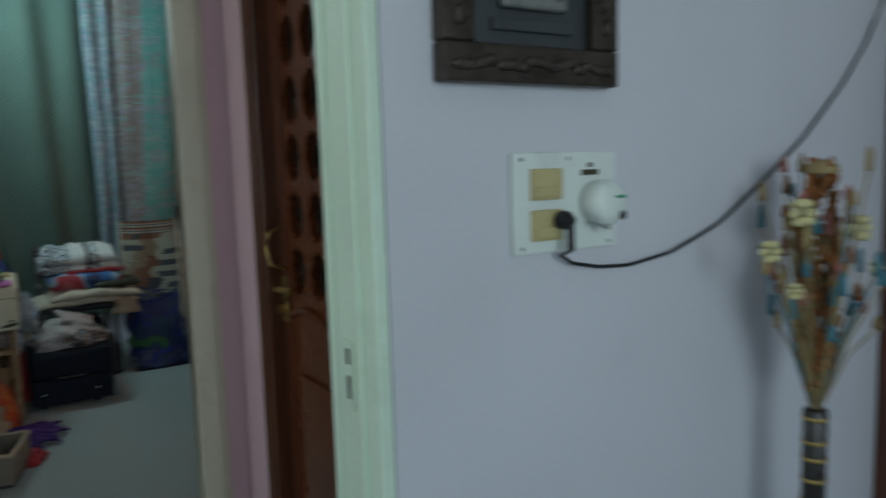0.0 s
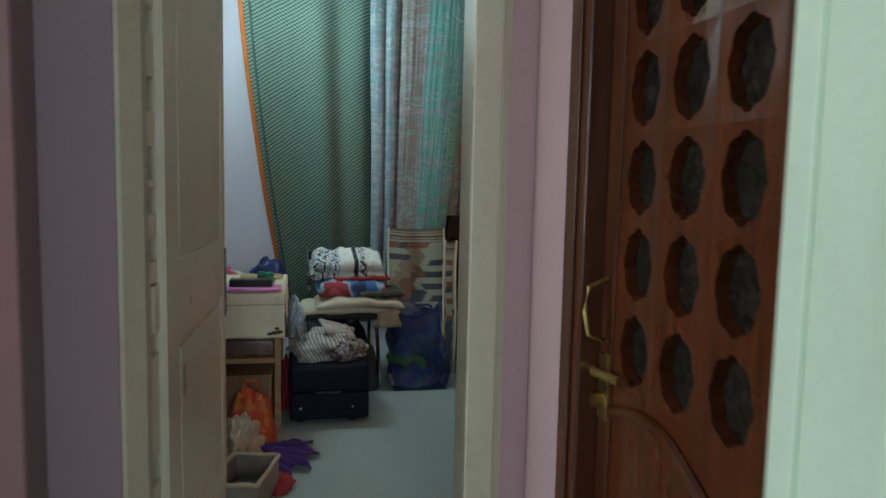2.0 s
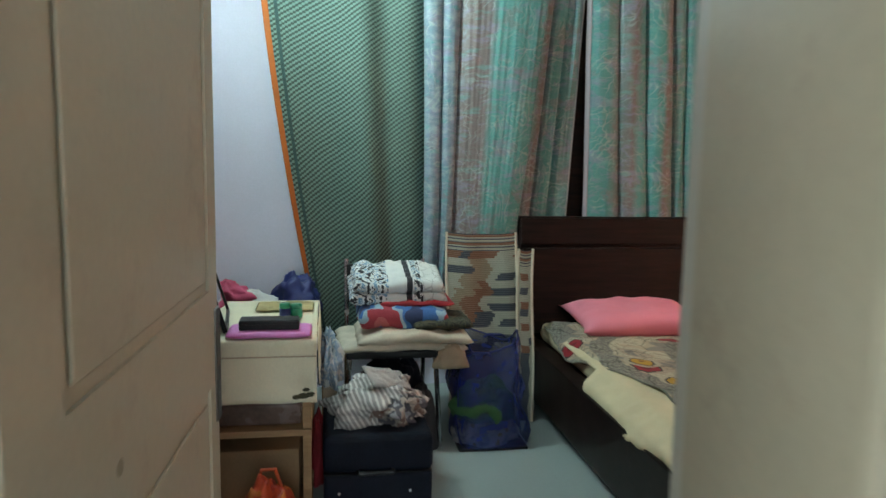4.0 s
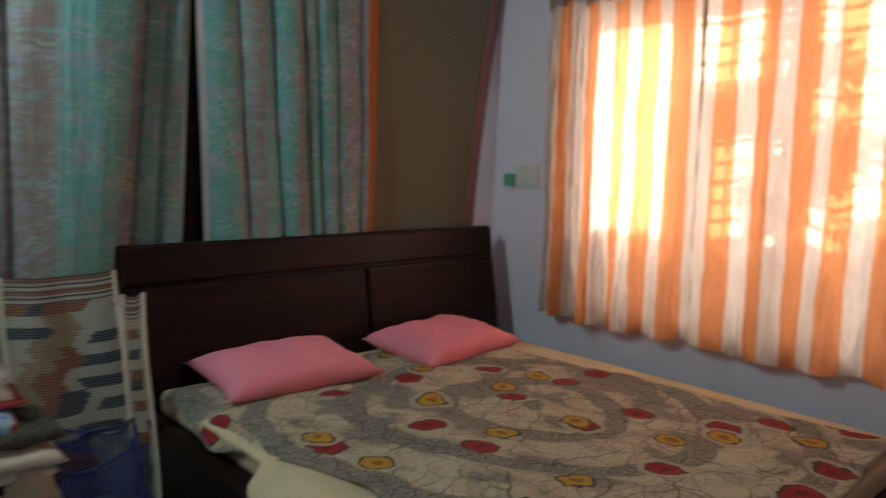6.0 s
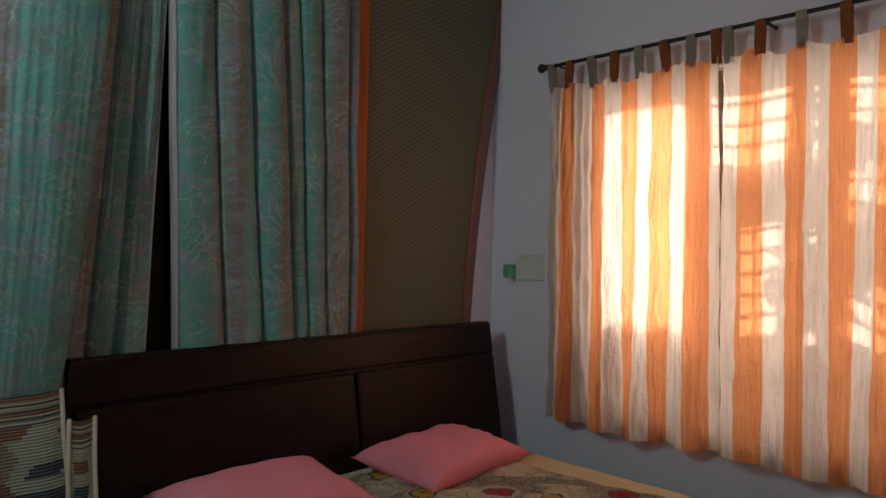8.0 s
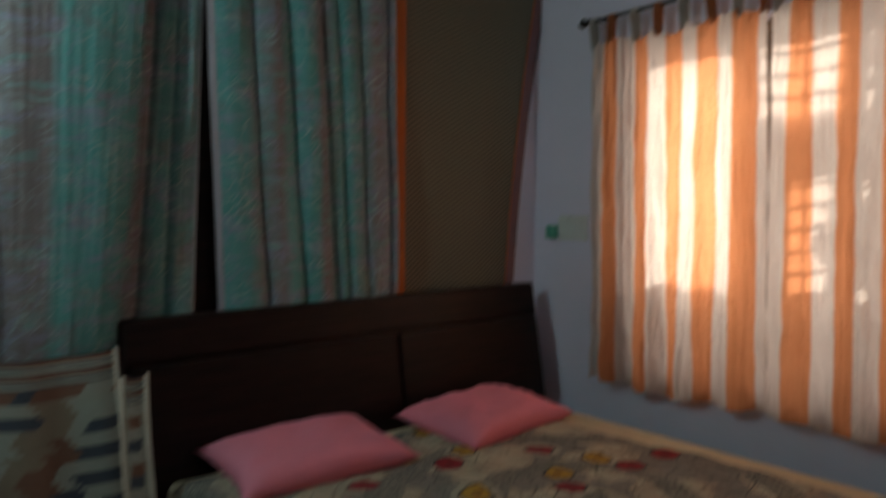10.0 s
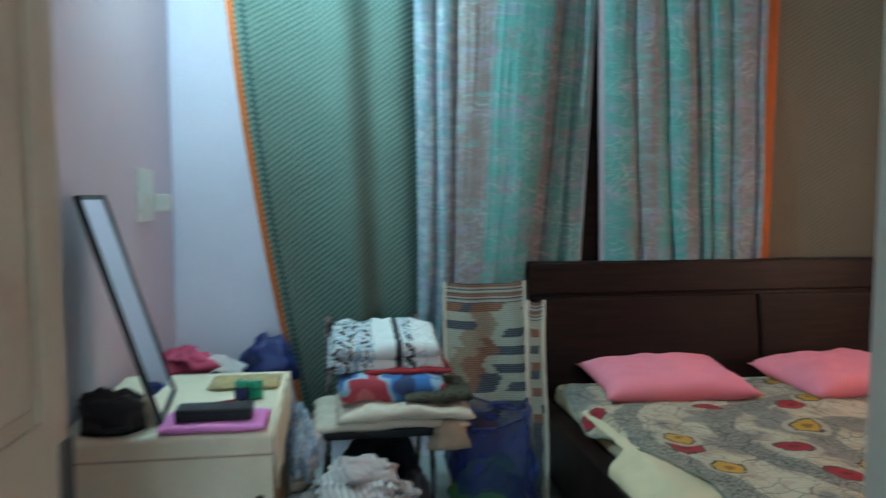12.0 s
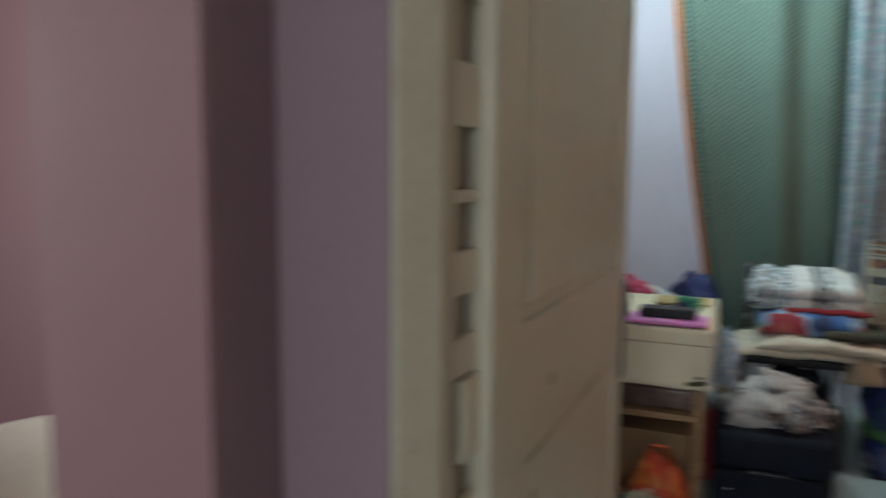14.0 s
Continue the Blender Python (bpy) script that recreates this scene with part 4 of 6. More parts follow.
# ---- cloth and bundle shapes ----
def heap(cx, cy, z0, rx, ry, h, seed, rough=0.35, n=40, m=20, flat=0.0):
    """A crumpled heap of cloth that lies on z0."""
    bm = bmesh.new()
    uvl = bm.loops.layers.uv.new("UVMap")
    g = []
    for j in range(m + 1):
        el = j / m * math.pi / 2
        row = []
        for i in range(n):
            a = 2 * math.pi * i / n
            c, s, k = math.cos(a), math.sin(a), math.cos(el)
            r = 1 + rough * n3(c * 1.6 + seed, s * 1.6, el * 2) + 0.45 * rough * abs(n3(c * 4 + seed, s * 4, el * 5 + seed)) - 0.25 * rough * abs(n3(c * 9, s * 9 + seed, el * 8))
            z = h * math.sin(el) ** (0.7 - 0.4 * flat) * (1 + 0.5 * rough * n3(c * k * 2.2 + seed, s * k * 2.2, 7)) + 0.10 * h * n3(c * k * 6, s * k * 6, seed)
            row.append(bm.verts.new((cx + rx * r * k * c, cy + ry * r * k * s, z0 + max(0.0, z if j else 0.0))))
        g.append(row)
    for j in range(m):
        for i in range(n):
            q = (i + 1) % n
            f = bm.faces.new((g[j][i], g[j][q], g[j + 1][q], g[j + 1][i]))
            for lp in f.loops:
                lp[uvl].uv = (lp.vert.co.x + 0.6 * lp.vert.co.z, lp.vert.co.y + 0.8 * lp.vert.co.z)
    bm.faces.new(g[0][::-1])
    bmesh.ops.remove_doubles(bm, verts=bm.verts, dist=0.0005)
    bmesh.ops.recalc_face_normals(bm, faces=bm.faces[:])
    return bm


def bundle(x0, x1, y0, y1, z0, z1, seed, round_=0.5, wrinkle=0.012, n=26, sag=0.0):
    """A soft folded block: a cushion shape with wrinkles, sagging at its ends by sag."""
    bm = bmesh.new()
    uvl = bm.loops.layers.uv.new("UVMap")
    cx, cy, cz, lx, ly, h = (x0 + x1) / 2, (y0 + y1) / 2, (z0 + z1) / 2, (x1 - x0) / 2, (y1 - y0) / 2, (z1 - z0) / 2
    for s in (1, -1):
        g = []
        for j in range(n + 1):
            row = []
            for i in range(n + 1):
                a, b = 2 * i / n - 1, 2 * j / n - 1
                e = max(0.0, (1 - abs(a) ** 6) * (1 - abs(b) ** 6)) ** round_
                z = s * h * e + wrinkle * e * (n3(a * 3 + seed, b * 3, s) + 0.6 * abs(n3(a * 8 + seed, b * 5, s + 3))) - sag * a * a
                row.append(bm.verts.new((cx + a * lx * (1 + 0.03 * n3(b * 3, seed)), cy + b * ly * (1 + 0.05 * n3(a * 3, seed, 2)), cz + z)))
            g.append(row)
        for j in range(n):
            for i in range(n):
                q = (g[j][i], g[j][i + 1], g[j + 1][i + 1], g[j + 1][i])
                f = bm.faces.new(q if s > 0 else q[::-1])
                for lp in f.loops:
                    lp[uvl].uv = ((lp.vert.co.x - x0) / (x1 - x0), (lp.vert.co.y - y0) / (y1 - y0))
    bmesh.ops.remove_doubles(bm, verts=bm.verts, dist=0.0008)
    return bm


def blotch(name, cols, scale, rough=0.8, sharp=True, bump=0.2):
    """Printed cloth of irregular patches of several colours."""
    m, t, p = nodes_of(name)
    co = t.nodes.new("ShaderNodeTexCoord").outputs["Object"]
    k = len(cols)
    f = noise_tex(t, co, scale, 2.0)
    c = ramp(t, f, [(0.30 + 0.40 * i / k, col) for i, col in enumerate(cols)], sharp)
    c = mix_col(t, 0.35, c, ramp(t, noise_tex(t, co, 140.0), [(0.3, (0.45, 0.45, 0.45)), (0.7, (1, 1, 1))]), "MULTIPLY")
    t.links.new(c, p.inputs["Base Color"])
    p.inputs["Roughness"].default_value = rough
    bump_to(t, p, noise_tex(t, co, 30.0, 4.0), bump, 0.004)
    return m


def stripes(name, a, b, period, width=0.4, rough=0.85, axis=0):
    m, t, p = nodes_of(name)
    uv, u, v = uv_axes(t)
    f = math_node(t, "FRACT", math_node(t, "DIVIDE", math_node(t, "ADD", (u, v)[axis], math_node(t, "MULTIPLY", noise_tex(t, uv, 5.0), 0.03)), period))
    c = ramp(t, f, [(0.0, a), (width, a), (width + 0.06, b), (0.94, b)])
    c = mix_col(t, 0.2, c, ramp(t, noise_tex(t, uv, 12.0), [(0.3, (0.2, 0.19, 0.18)), (0.7, (0.75, 0.74, 0.72))]))
    t.links.new(c, p.inputs["Base Color"])
    p.inputs["Roughness"].default_value = rough
    bump_to(t, p, noise_tex(t, uv, 40.0, 3.0), 0.25, 0.004)
    return m


def printed_bag_cloth():
    """White print: blue-black curls, a black band and a scroll band."""
    m, t, p = nodes_of("printed_white_cotton")
    uv, u, v = uv_axes(t)
    vo = t.nodes.new("ShaderNodeTexVoronoi")
    vo.feature, vo.voronoi_dimensions = "DISTANCE_TO_EDGE", "2D"
    vo.inputs["Scale"].default_value = 9.0
    t.links.new(uv, vo.inputs["Vector"])
    white, ink, blue = (0.66, 0.70, 0.68), (0.025, 0.028, 0.035), (0.16, 0.30, 0.42)
    blobs = ramp(t, noise_tex(t, uv, 14.0, 3.0), [(0.40, ink), (0.46, white), (0.52, white), (0.53, blue), (0.60, white)], True)
    curl = mix_col(t, ramp(t, vo.outputs["Distance"], [(0.0, (1, 1, 1)), (0.07, (0, 0, 0))]), white, ink)
    zone = ramp(t, u, [(0.0, (0, 0, 0)), (0.36, (0, 0, 0)), (0.38, (1, 1, 1))], True)
    c = mix_col(t, zone, blobs, white)
    c = mix_col(t, math_node(t, "MULTIPLY", math_node(t, "GREATER_THAN", u, 0.58), math_node(t, "LESS_THAN", u, 0.64)), c, ink)
    c = mix_col(t, math_node(t, "GREATER_THAN", u, 0.66), c, mix_col(t, math_node(t, "LESS_THAN", u, 0.75), mix_col(t, 0.55, curl, white), blobs))
    t.links.new(c, p.inputs["Base Color"])
    p.inputs["Roughness"].default_value = 0.7
    bump_to(t, p, noise_tex(t, uv, 9.0, 4.0), 0.3, 0.01)
    return m


def woven_mat_cloth(name, width, rows):
    """Rag-woven mat: a striped end, then stepped blocks; rows of letters run down from the end (Cream, Tan, Rust, Navy)."""
    m, t, p = nodes_of(name)
    uv, u, v = uv_axes(t)
    tone = {"C": (0.33, 0.33, 0.265), "R": (0.17, 0.060, 0.026), "N": (0.020, 0.030, 0.055), "T": (0.23, 0.165, 0.105)}
    step = math_node(t, "MULTIPLY", math_node(t, "PINGPONG", math_node(t, "FLOOR", math_node(t, "MULTIPLY", v, 46.0)), 3.0), width * 0.035)
    f = math_node(t, "FRACT", math_node(t, "DIVIDE", math_node(t, "ADD", u, step), width * 1.08))
    c = None
    for k, row in enumerate(rows):
        band = ramp(t, f, [(n / len(row), tone[q]) for n, q in enumerate(row)], True)
        c = band if c is None else mix_col(t, math_node(t, "LESS_THAN", v, 0.90 - 0.043 * k), c, band)
    ends = ramp(t, math_node(t, "FRACT", math_node(t, "MULTIPLY", v, 21.0)), [(0.0, tone["C"]), (0.26, tone["N"]), (0.42, tone["C"]), (0.58, tone["R"]), (0.90, tone["N"])], True)
    c = mix_col(t, math_node(t, "GREATER_THAN", v, 0.90), c, ends)
    cord = math_node(t, "SINE", math_node(t, "MULTIPLY", v, 6.2832 * 95))
    c = mix_col(t, 0.16, c, ramp(t, cord, [(0.1, (0.06, 0.055, 0.05)), (0.7, (0.55, 0.5, 0.42))]))
    c = mix_col(t, 0.3, c, ramp(t, noise_tex(t, uv, 9.0, 3.0), [(0.3, (0.55, 0.55, 0.55)), (0.7, (1, 1, 1))]), "MULTIPLY")
    t.links.new(c, p.inputs["Base Color"])
    p.inputs["Roughness"].default_value = 0.9
    bump_to(t, p, math_node(t, "ADD", cord, noise_tex(t, uv, 120.0)), 0.5, 0.003)
    return m


def net_cloth():
    """Navy net: fine holes let one see through it."""
    m, t, p = nodes_of("navy_net")
    uv, u, v = uv_axes(t)
    p.inputs["Base Color"].default_value = (0.016, 0.040, 0.23, 1)
    p.inputs["Roughness"].default_value = 0.5
    t.links.new(math_node(t, "ADD", 0.22, math_node(t, "MULTIPLY", noise_tex(t, uv, 14.0, 3.0), 0.8)), p.inputs["Alpha"])
    return m


PINE = wood("pale_pine", (0.22, 0.13, 0.06), (0.42, 0.28, 0.14), 0.55, axis=0)
TABLE_CLOTH = plain("cream_table_cover", (0.74, 0.70, 0.52), 0.7, 0.08, 4, 160, 0.2, dirt=(0.64, 0.58, 0.40))
NAVY = plain("navy_nylon", (0.009, 0.012, 0.022), 0.55, 0.3, 9, 160, 0.3)
BLUE_NYLON = plain("blue_nylon", (0.010, 0.020, 0.12), 0.5, 0.2, 9, 160, 0.25)
PURPLE = plain("purple_cotton", (0.06, 0.018, 0.15), 0.85, 0.2, 9, 160, 0.3)
RED = plain("red_cotton", (0.30, 0.02, 0.03), 0.8, 0.2, 9, 160, 0.3)
ORANGE = plain("orange_bag_cloth", (0.46, 0.075, 0.02), 0.6, 0.2, 12, 160, 0.3)
BEIGE = plain("beige_cotton", (0.42, 0.34, 0.24), 0.85, 0.15, 9, 160, 0.3)
WHITE_CLOTH = plain("white_cotton", (0.58, 0.58, 0.56), 0.85, 0.1, 9, 160, 0.3)
QUILT = plain("ivory_quilt", (0.58, 0.53, 0.42), 0.85, 0.12, 14, 160, 0.35)
MAGENTA = plain("magenta_plastic", (0.72, 0.23, 0.60), 0.45, 0.12, 9, 120, 0.15)
ROSE = plain("rose_cotton", (0.50, 0.08, 0.16), 0.85, 0.2, 12, 160, 0.3)
OLIVE = plain("olive_cloth", (0.055, 0.055, 0.03), 0.85, 0.3, 14, 160, 0.3)
NAVY.node_tree.nodes["Principled BSDF"].inputs["Specular IOR Level"].default_value = 0.12
GREEN_PL = plain("green_plastic", (0.02, 0.26, 0.14), 0.35, 0.15, 20, 120, 0.1)
GREEN_CL = plain("green_cotton", (0.06, 0.17, 0.055), 0.85, 0.3, 14, 160, 0.3)
CARTON = plain("brown_cardboard", (0.26, 0.17, 0.09), 0.8, 0.12, 6, 120, 0.2)
TAUPE = plain("taupe_bag_cloth", (0.20, 0.17, 0.13), 0.8, 0.25, 9, 160, 0.3)


# ---- shelf unit with its cover, and what stands on it ----
def shelf_unit():
    s = thing("shelf_unit", "low open pine shelf unit beside the door", "shelf")
    x0, x1, y0, y1 = -1.58, -1.075, -1.44, -0.82
    part("top_board", box(x0, x1, y0, y1, 0.637, 0.659, 0.003), PINE, s)
    part("shelf", box(x0, x1, y0 - 0.005, y1, 0.338, 0.360, 0.003), PINE, s)
    part("shelf", box(x0, x1, y0, y1, 0.045, 0.067, 0.003), PINE, s)
    for x in (x0, x1 - 0.03):
        for y in (y0 + 0.004, y1 - 0.034):
            part("post", box(x + 0.001, x + 0.029, y, y + 0.03, 0, 0.6365, 0.002), PINE, s)
    part("back_panel", box(x0 + 0.03, x1 - 0.031, y1 - 0.012, y1 - 0.004, 0.07, 0.63), CARTON, s)
    return s


shelf_unit()


def shelf_cover():
    c = thing("shelf_cover", "cream cloth cover hanging over the shelf front", "cloth cover")

    def top(u, v):
        x = -1.585 + u * 0.527
        y = -1.462 + v * 0.66
        return (x, y, 0.6635 + 0.0015 * n3(x * 12, y * 12))

    def drop(u, v):
        x = -1.585 + u * 0.527
        return (x, -1.465 - 0.012 * (1 - v) - 0.005 * n3(x * 8, v * 3) - 0.004 * math.sin(u * 19) * (1 - v), 0.463 + 0.004 * n3(x * 10, 3) + v * 0.2)

    def side(u, v):
        y = -1.462 + u * 0.66
        return (-1.056 + 0.006 * (1 - v) + 0.004 * n3(y * 9, v * 3), y, 0.52 + 0.05 * u + v * (0.143 - 0.05 * u))
    part("top_cloth", sheet(top, 0.53, 0.66, 20, 24, 0.003), TABLE_CLOTH, c, smooth=True)
    part("front_drop", sheet(drop, 0.53, 0.2, 40, 14, 0.003), TABLE_CLOTH, c, smooth=True)
    part("side_drop", sheet(side, 0.66, 0.15, 30, 8, 0.003), TABLE_CLOTH, c, smooth=True)
    part("seam", box(-1.585, -1.06, -1.4745, -1.4715, 0.612, 0.616), BEIGE, c)
    for dx, dz, r in ((0.0, 0.0, 0.014), (0.022, 0.004, 0.012), (-0.022, -0.004, 0.011), (0.008, 0.02, 0.009)):
        leaf = moved(lathe([(0.001, 0), (r, 0.0004), (r, 0.0012), (0.001, 0.0016)], 12), pose(-1.10 + dx, -1.4755, 0.485 + dz, 90, 0, 0) @ Matrix.Diagonal((1.3, 0.7, 1, 1)))
        part("printed_leaf", leaf, OLIVE, c, "dark printed leaf motif")
    return c


shelf_cover()


def clear_bin():
    b = thing("storage_box", "brown translucent storage box on the shelf", "storage box")
    body = plain("brown_translucent_plastic", (0.14, 0.09, 0.075), 0.25, 0.25, 14, 60, 0.1)
    part("body", box(-1.54, -1.11, -1.40, -0.95, 0.362, 0.435, 0.012, 3), body, b)
    part("lid", box(-1.55, -1.10, -1.41, -0.94, 0.436, 0.450, 0.005, 2), body, b)
    return b


clear_bin()
t_ = tagged(part("pink_packet", bundle(-1.345, -1.075, -1.455, -1.295, 0.667, 0.689, 2.0, 0.4, 0.004), MAGENTA, smooth=True), "glossy magenta plastic packet on the cream cover", "packet")
b_ = thing("black_case", "slim black case lying on the magenta packet", "case")
part("shell", box(-1.305, -1.115, -1.425, -1.352, 0.690, 0.722, 0.006, 3), BLACK_PL, b_)
part("lid_seam", box(-1.306, -1.114, -1.4258, -1.3515, 0.7075, 0.7085), IRON, b_)


def small_bottle(x, y, r, h, mat, label):
    b = thing("bottle", label, "bottle", "small bottles on the shelf cover")
    part("body", moved(lathe([(r * 0.9, 0), (r, 0.003), (r, h * 0.62), (r * 0.9, h * 0.66)], 18), pose(x, y, 0.667)), mat, b, smooth=True)
    part("cap", moved(lathe([(r * 0.8, h * 0.662), (r * 0.98, h * 0.67), (r * 0.98, h * 0.97), (r * 0.9, h)], 18), pose(x, y, 0.667)), GREEN_PL, b, "green cap", smooth=True)


small_bottle(-1.175, -1.14, 0.020, 0.055, BLUE_NYLON, "small blue bottle with a green cap")
small_bottle(-1.135, -1.13, 0.022, 0.050, GREEN_PL, "small green bottle with a green cap")
tagged(part("straw_fan", bundle(-1.29, -1.075, -1.04, -0.88, 0.667, 0.680, 5.0, 0.4, 0.008), plain("straw", (0.42, 0.34, 0.16), 0.8, 0.2, 12, 120, 0.3), smooth=True), "folded straw-coloured cloth on the cream cover", "cloth")
tagged(part("pen", tube([(-1.265, -1.20, 0.672), (-1.185, -1.17, 0.672)], 0.004, 8), RED), "thin red pen lying on the cream cover", "pen")


def leaning_mirror():
    m = thing("mirror", "tall narrow mirror in a thin black frame leaning on the wall", "mirror")
    mirror = bpy.data.materials.new("mirror_silver")
    mirror.use_nodes = True
    b = mirror.node_tree.nodes["Principled BSDF"]
    b.inputs["Metallic"].default_value, b.inputs["Roughness"].default_value = 1.0, 0.03
    b.inputs["Base Color"].default_value = (0.86, 0.88, 0.88, 1)
    w, h = 0.33, 0.625
    tilt = pose(-1.368, -1.19, 0.668, 0, 0, 6) @ pose(0, 0, 0, 0, -17.0, 0)
    part("glass", moved(box(-0.006, -0.001, -w / 2 + 0.012, w / 2 - 0.012, 0.014, h - 0.012), tilt), mirror, m, "clear mirror glass")
    for a in ((-0.012, 0.004, -w / 2, -w / 2 + 0.012, 0, h), (-0.012, 0.004, w / 2 - 0.012, w / 2, 0, h), (-0.012, 0.004, -w / 2 + 0.012, w / 2 - 0.012, 0.0, 0.014), (-0.012, 0.004, -w / 2 + 0.012, w / 2 - 0.012, h - 0.012, h)):
        part("frame_bar", moved(box(*a, 0.002), tilt), BLACK_PL, m)
    part("backing", moved(box(-0.012, -0.0065, -w / 2 + 0.012, w / 2 - 0.012, 0.014, h - 0.012), tilt), CARTON, m)
    return m


leaning_mirror()


def handbag():
    b = thing("handbag", "soft black handbag on the cream cover", "handbag")
    part("body", heap(-1.47, -1.385, 0.667, 0.09, 0.05, 0.105, 3.0, 0.4, flat=0.4), BLACK_PL, b, smooth=True)
    part("strap", tube([(-1.50, -1.40, 0.72), (-1.52, -1.42, 0.70), (-1.47, -1.45, 0.685), (-1.40, -1.45, 0.69)], 0.006, 8), BLACK_PL, b)
    return b


handbag()


# ---- chair with its stack ----
def tube_chair():
    c = thing("chair", "steel tube chair with a black seat under folded bedding", "chair")
    part("seat", box(-0.945, -0.545, -0.76, -0.36, 0.395, 0.430, 0.012, 3), BLACK_PL, c)
    for x, s in ((-0.93, -1), (-0.56, 1)):
        part("front_leg", tube([(x, -0.745, 0.395), (x + 0.012 * s, -0.755, 0.2), (x + 0.024 * s, -0.765, 0.0)], 0.011, 10), STEEL, c, "bright chromed leg")
        part("back_leg", tube([(x, -0.37, 0.395), (x, -0.33, 0.2), (x, -0.30, 0.0)], 0.011, 10), STEEL, c, "bright chromed leg")
        part("back_post", tube([(x, -0.365, 0.43), (x, -0.30, 0.62), (x, -0.27, 0.76)], 0.011, 10), STEEL, c)
    part("backrest", box(-0.93, -0.56, -0.305, -0.285, 0.56, 0.74, 0.008, 3), BLACK_PL, c)
    return c


tube_chair()
q_ = thing("folded_quilt", "ivory quilt folded on the chair seat", "quilt")
part("lower_fold", bundle(-0.985, -0.425, -0.80, -0.40, 0.431, 0.475, 1.0, 0.35, 0.010, sag=0.012), QUILT, q_, smooth=True)
part("upper_fold", bundle(-0.90, -0.405, -0.815, -0.42, 0.468, 0.522, 8.0, 0.4, 0.016, sag=0.022), QUILT, q_, smooth=True)
part("hanging_corner", moved(heap(-0.50, -0.79, 0.0, 0.07, 0.025, 0.10, 2.0, 0.3), pose(0, 0, 0.36)), BEIGE, q_, smooth=True)
tagged(part("floral_packet", bundle(-0.895, -0.50, -0.75, -0.42, 0.515, 0.610, 3.0, 0.26, 0.018), blotch("blue_red_floral_print", [(0.03, 0.05, 0.13), (0.05, 0.16, 0.42), (0.30, 0.45, 0.55), (0.36, 0.04, 0.06), (0.48, 0.12, 0.12), (0.06, 0.14, 0.36)], 5.5), smooth=True), "blue and red floral cloth folded on the quilt", "cloth")
tagged(part("olive_cloth", bundle(-0.66, -0.40, -0.79, -0.50, 0.518, 0.560, 6.0, 0.45, 0.012), blotch("olive_check", [(0.02, 0.02, 0.012), (0.06, 0.055, 0.03), (0.03, 0.03, 0.02)], 40.0), smooth=True), "dark olive cloth tucked over the quilt", "cloth")
tagged(part("red_cloth", bundle(-0.80, -0.47, -0.70, -0.38, 0.600, 0.635, 7.0, 0.45, 0.010), RED, smooth=True), "dark red cloth folded in the stack", "cloth")
PRINT_BAG = printed_bag_cloth()
pp = thing("printed_packet", "white printed cotton bundle with a black band on the stack", "packet")
lean_ = pose(-0.715, -0.53, 0.69, 11, 0, 0) @ pose(0.715, 0.53, -0.69)
part("lower_fold", moved(bundle(-0.93, -0.50, -0.69, -0.37, 0.632, 0.690, 9.0, 0.30, 0.016), lean_), PRINT_BAG, pp, smooth=True)
part("upper_fold", moved(bundle(-0.915, -0.51, -0.685, -0.38, 0.680, 0.745, 14.0, 0.34, 0.026), lean_), PRINT_BAG, pp, smooth=True)


# Heap added to blacken the shaded space beneath the seat.
tagged(part("under_chair_fill", heap(-0.74, -0.50, 0.0, 0.17, 0.13, 0.33, 81.0, 0.25, flat=0.7), NAVY, smooth=True), "dark heap added for the shade under the chair", "bag")


# ---- suitcase and clothes ----
def suitcase():
    s = thing("suitcase", "dark navy soft suitcase lying on the floor", "suitcase")
    part("shell", box(-1.038, -0.655, -1.345, -0.86, 0.022, 0.150, 0.022, 4), NAVY, s)
    part("lid", box(-1.040, -0.653, -1.347, -0.858, 0.1512, 0.290, 0.032, 5), NAVY, s)
    part("zip", box(-1.036, -0.657, -1.3435, -0.862, 0.1495, 0.1515), IRON, s)
    part("carry_handle", tube([(-0.92, -1.346, 0.16), (-0.915, -1.372, 0.165), (-0.80, -1.372, 0.165), (-0.795, -1.346, 0.16)], 0.008), BLACK_PL, s)
    for x in (-0.985, -0.735):
        part("stud", moved(lathe([(0.001, 0), (0.006, 0.001), (0.005, 0.005), (0.001, 0.006)], 10), pose(x, -1.346, 0.085, 90)), STEEL, s, "bright steel stud")
        for y in (-1.28, -0.92):
            part("foot", box(x - 0.02, x + 0.02, y - 0.015, y + 0.015, 0.0, 0.0235, 0.004), BLACK_PL, s)
    return s


suitcase()
STRIPED = stripes("grey_white_stripe", (0.62, 0.60, 0.57), (0.26, 0.24, 0.24), 0.019)
tagged(part("crumpled_clothing", heap(-0.845, -1.10, 0.289, 0.165, 0.15, 0.135, 12.0, 0.95, 72, 34), STRIPED, smooth=True), "crumpled grey and white striped clothes on the suitcase", "clothes")
tagged(part("crumpled_clothing", heap(-0.785, -1.19, 0.289, 0.10, 0.085, 0.10, 17.0, 0.9, 56, 26), blotch("muddy_print", [(0.20, 0.13, 0.11), (0.40, 0.35, 0.31), (0.12, 0.11, 0.13), (0.36, 0.36, 0.38)], 16.0), smooth=True), "muted patterned clothes heaped on the suitcase", "clothes")
tagged(part("folded_shirt", moved(bundle(-0.11, 0.11, -0.05, 0.05, -0.012, 0.012, 3.0, 0.4, 0.008), pose(-0.80, -1.13, 0.425, 34, 18, 40)), STRIPED, smooth=True), "striped shirt thrown over the clothes heap", "shirt")
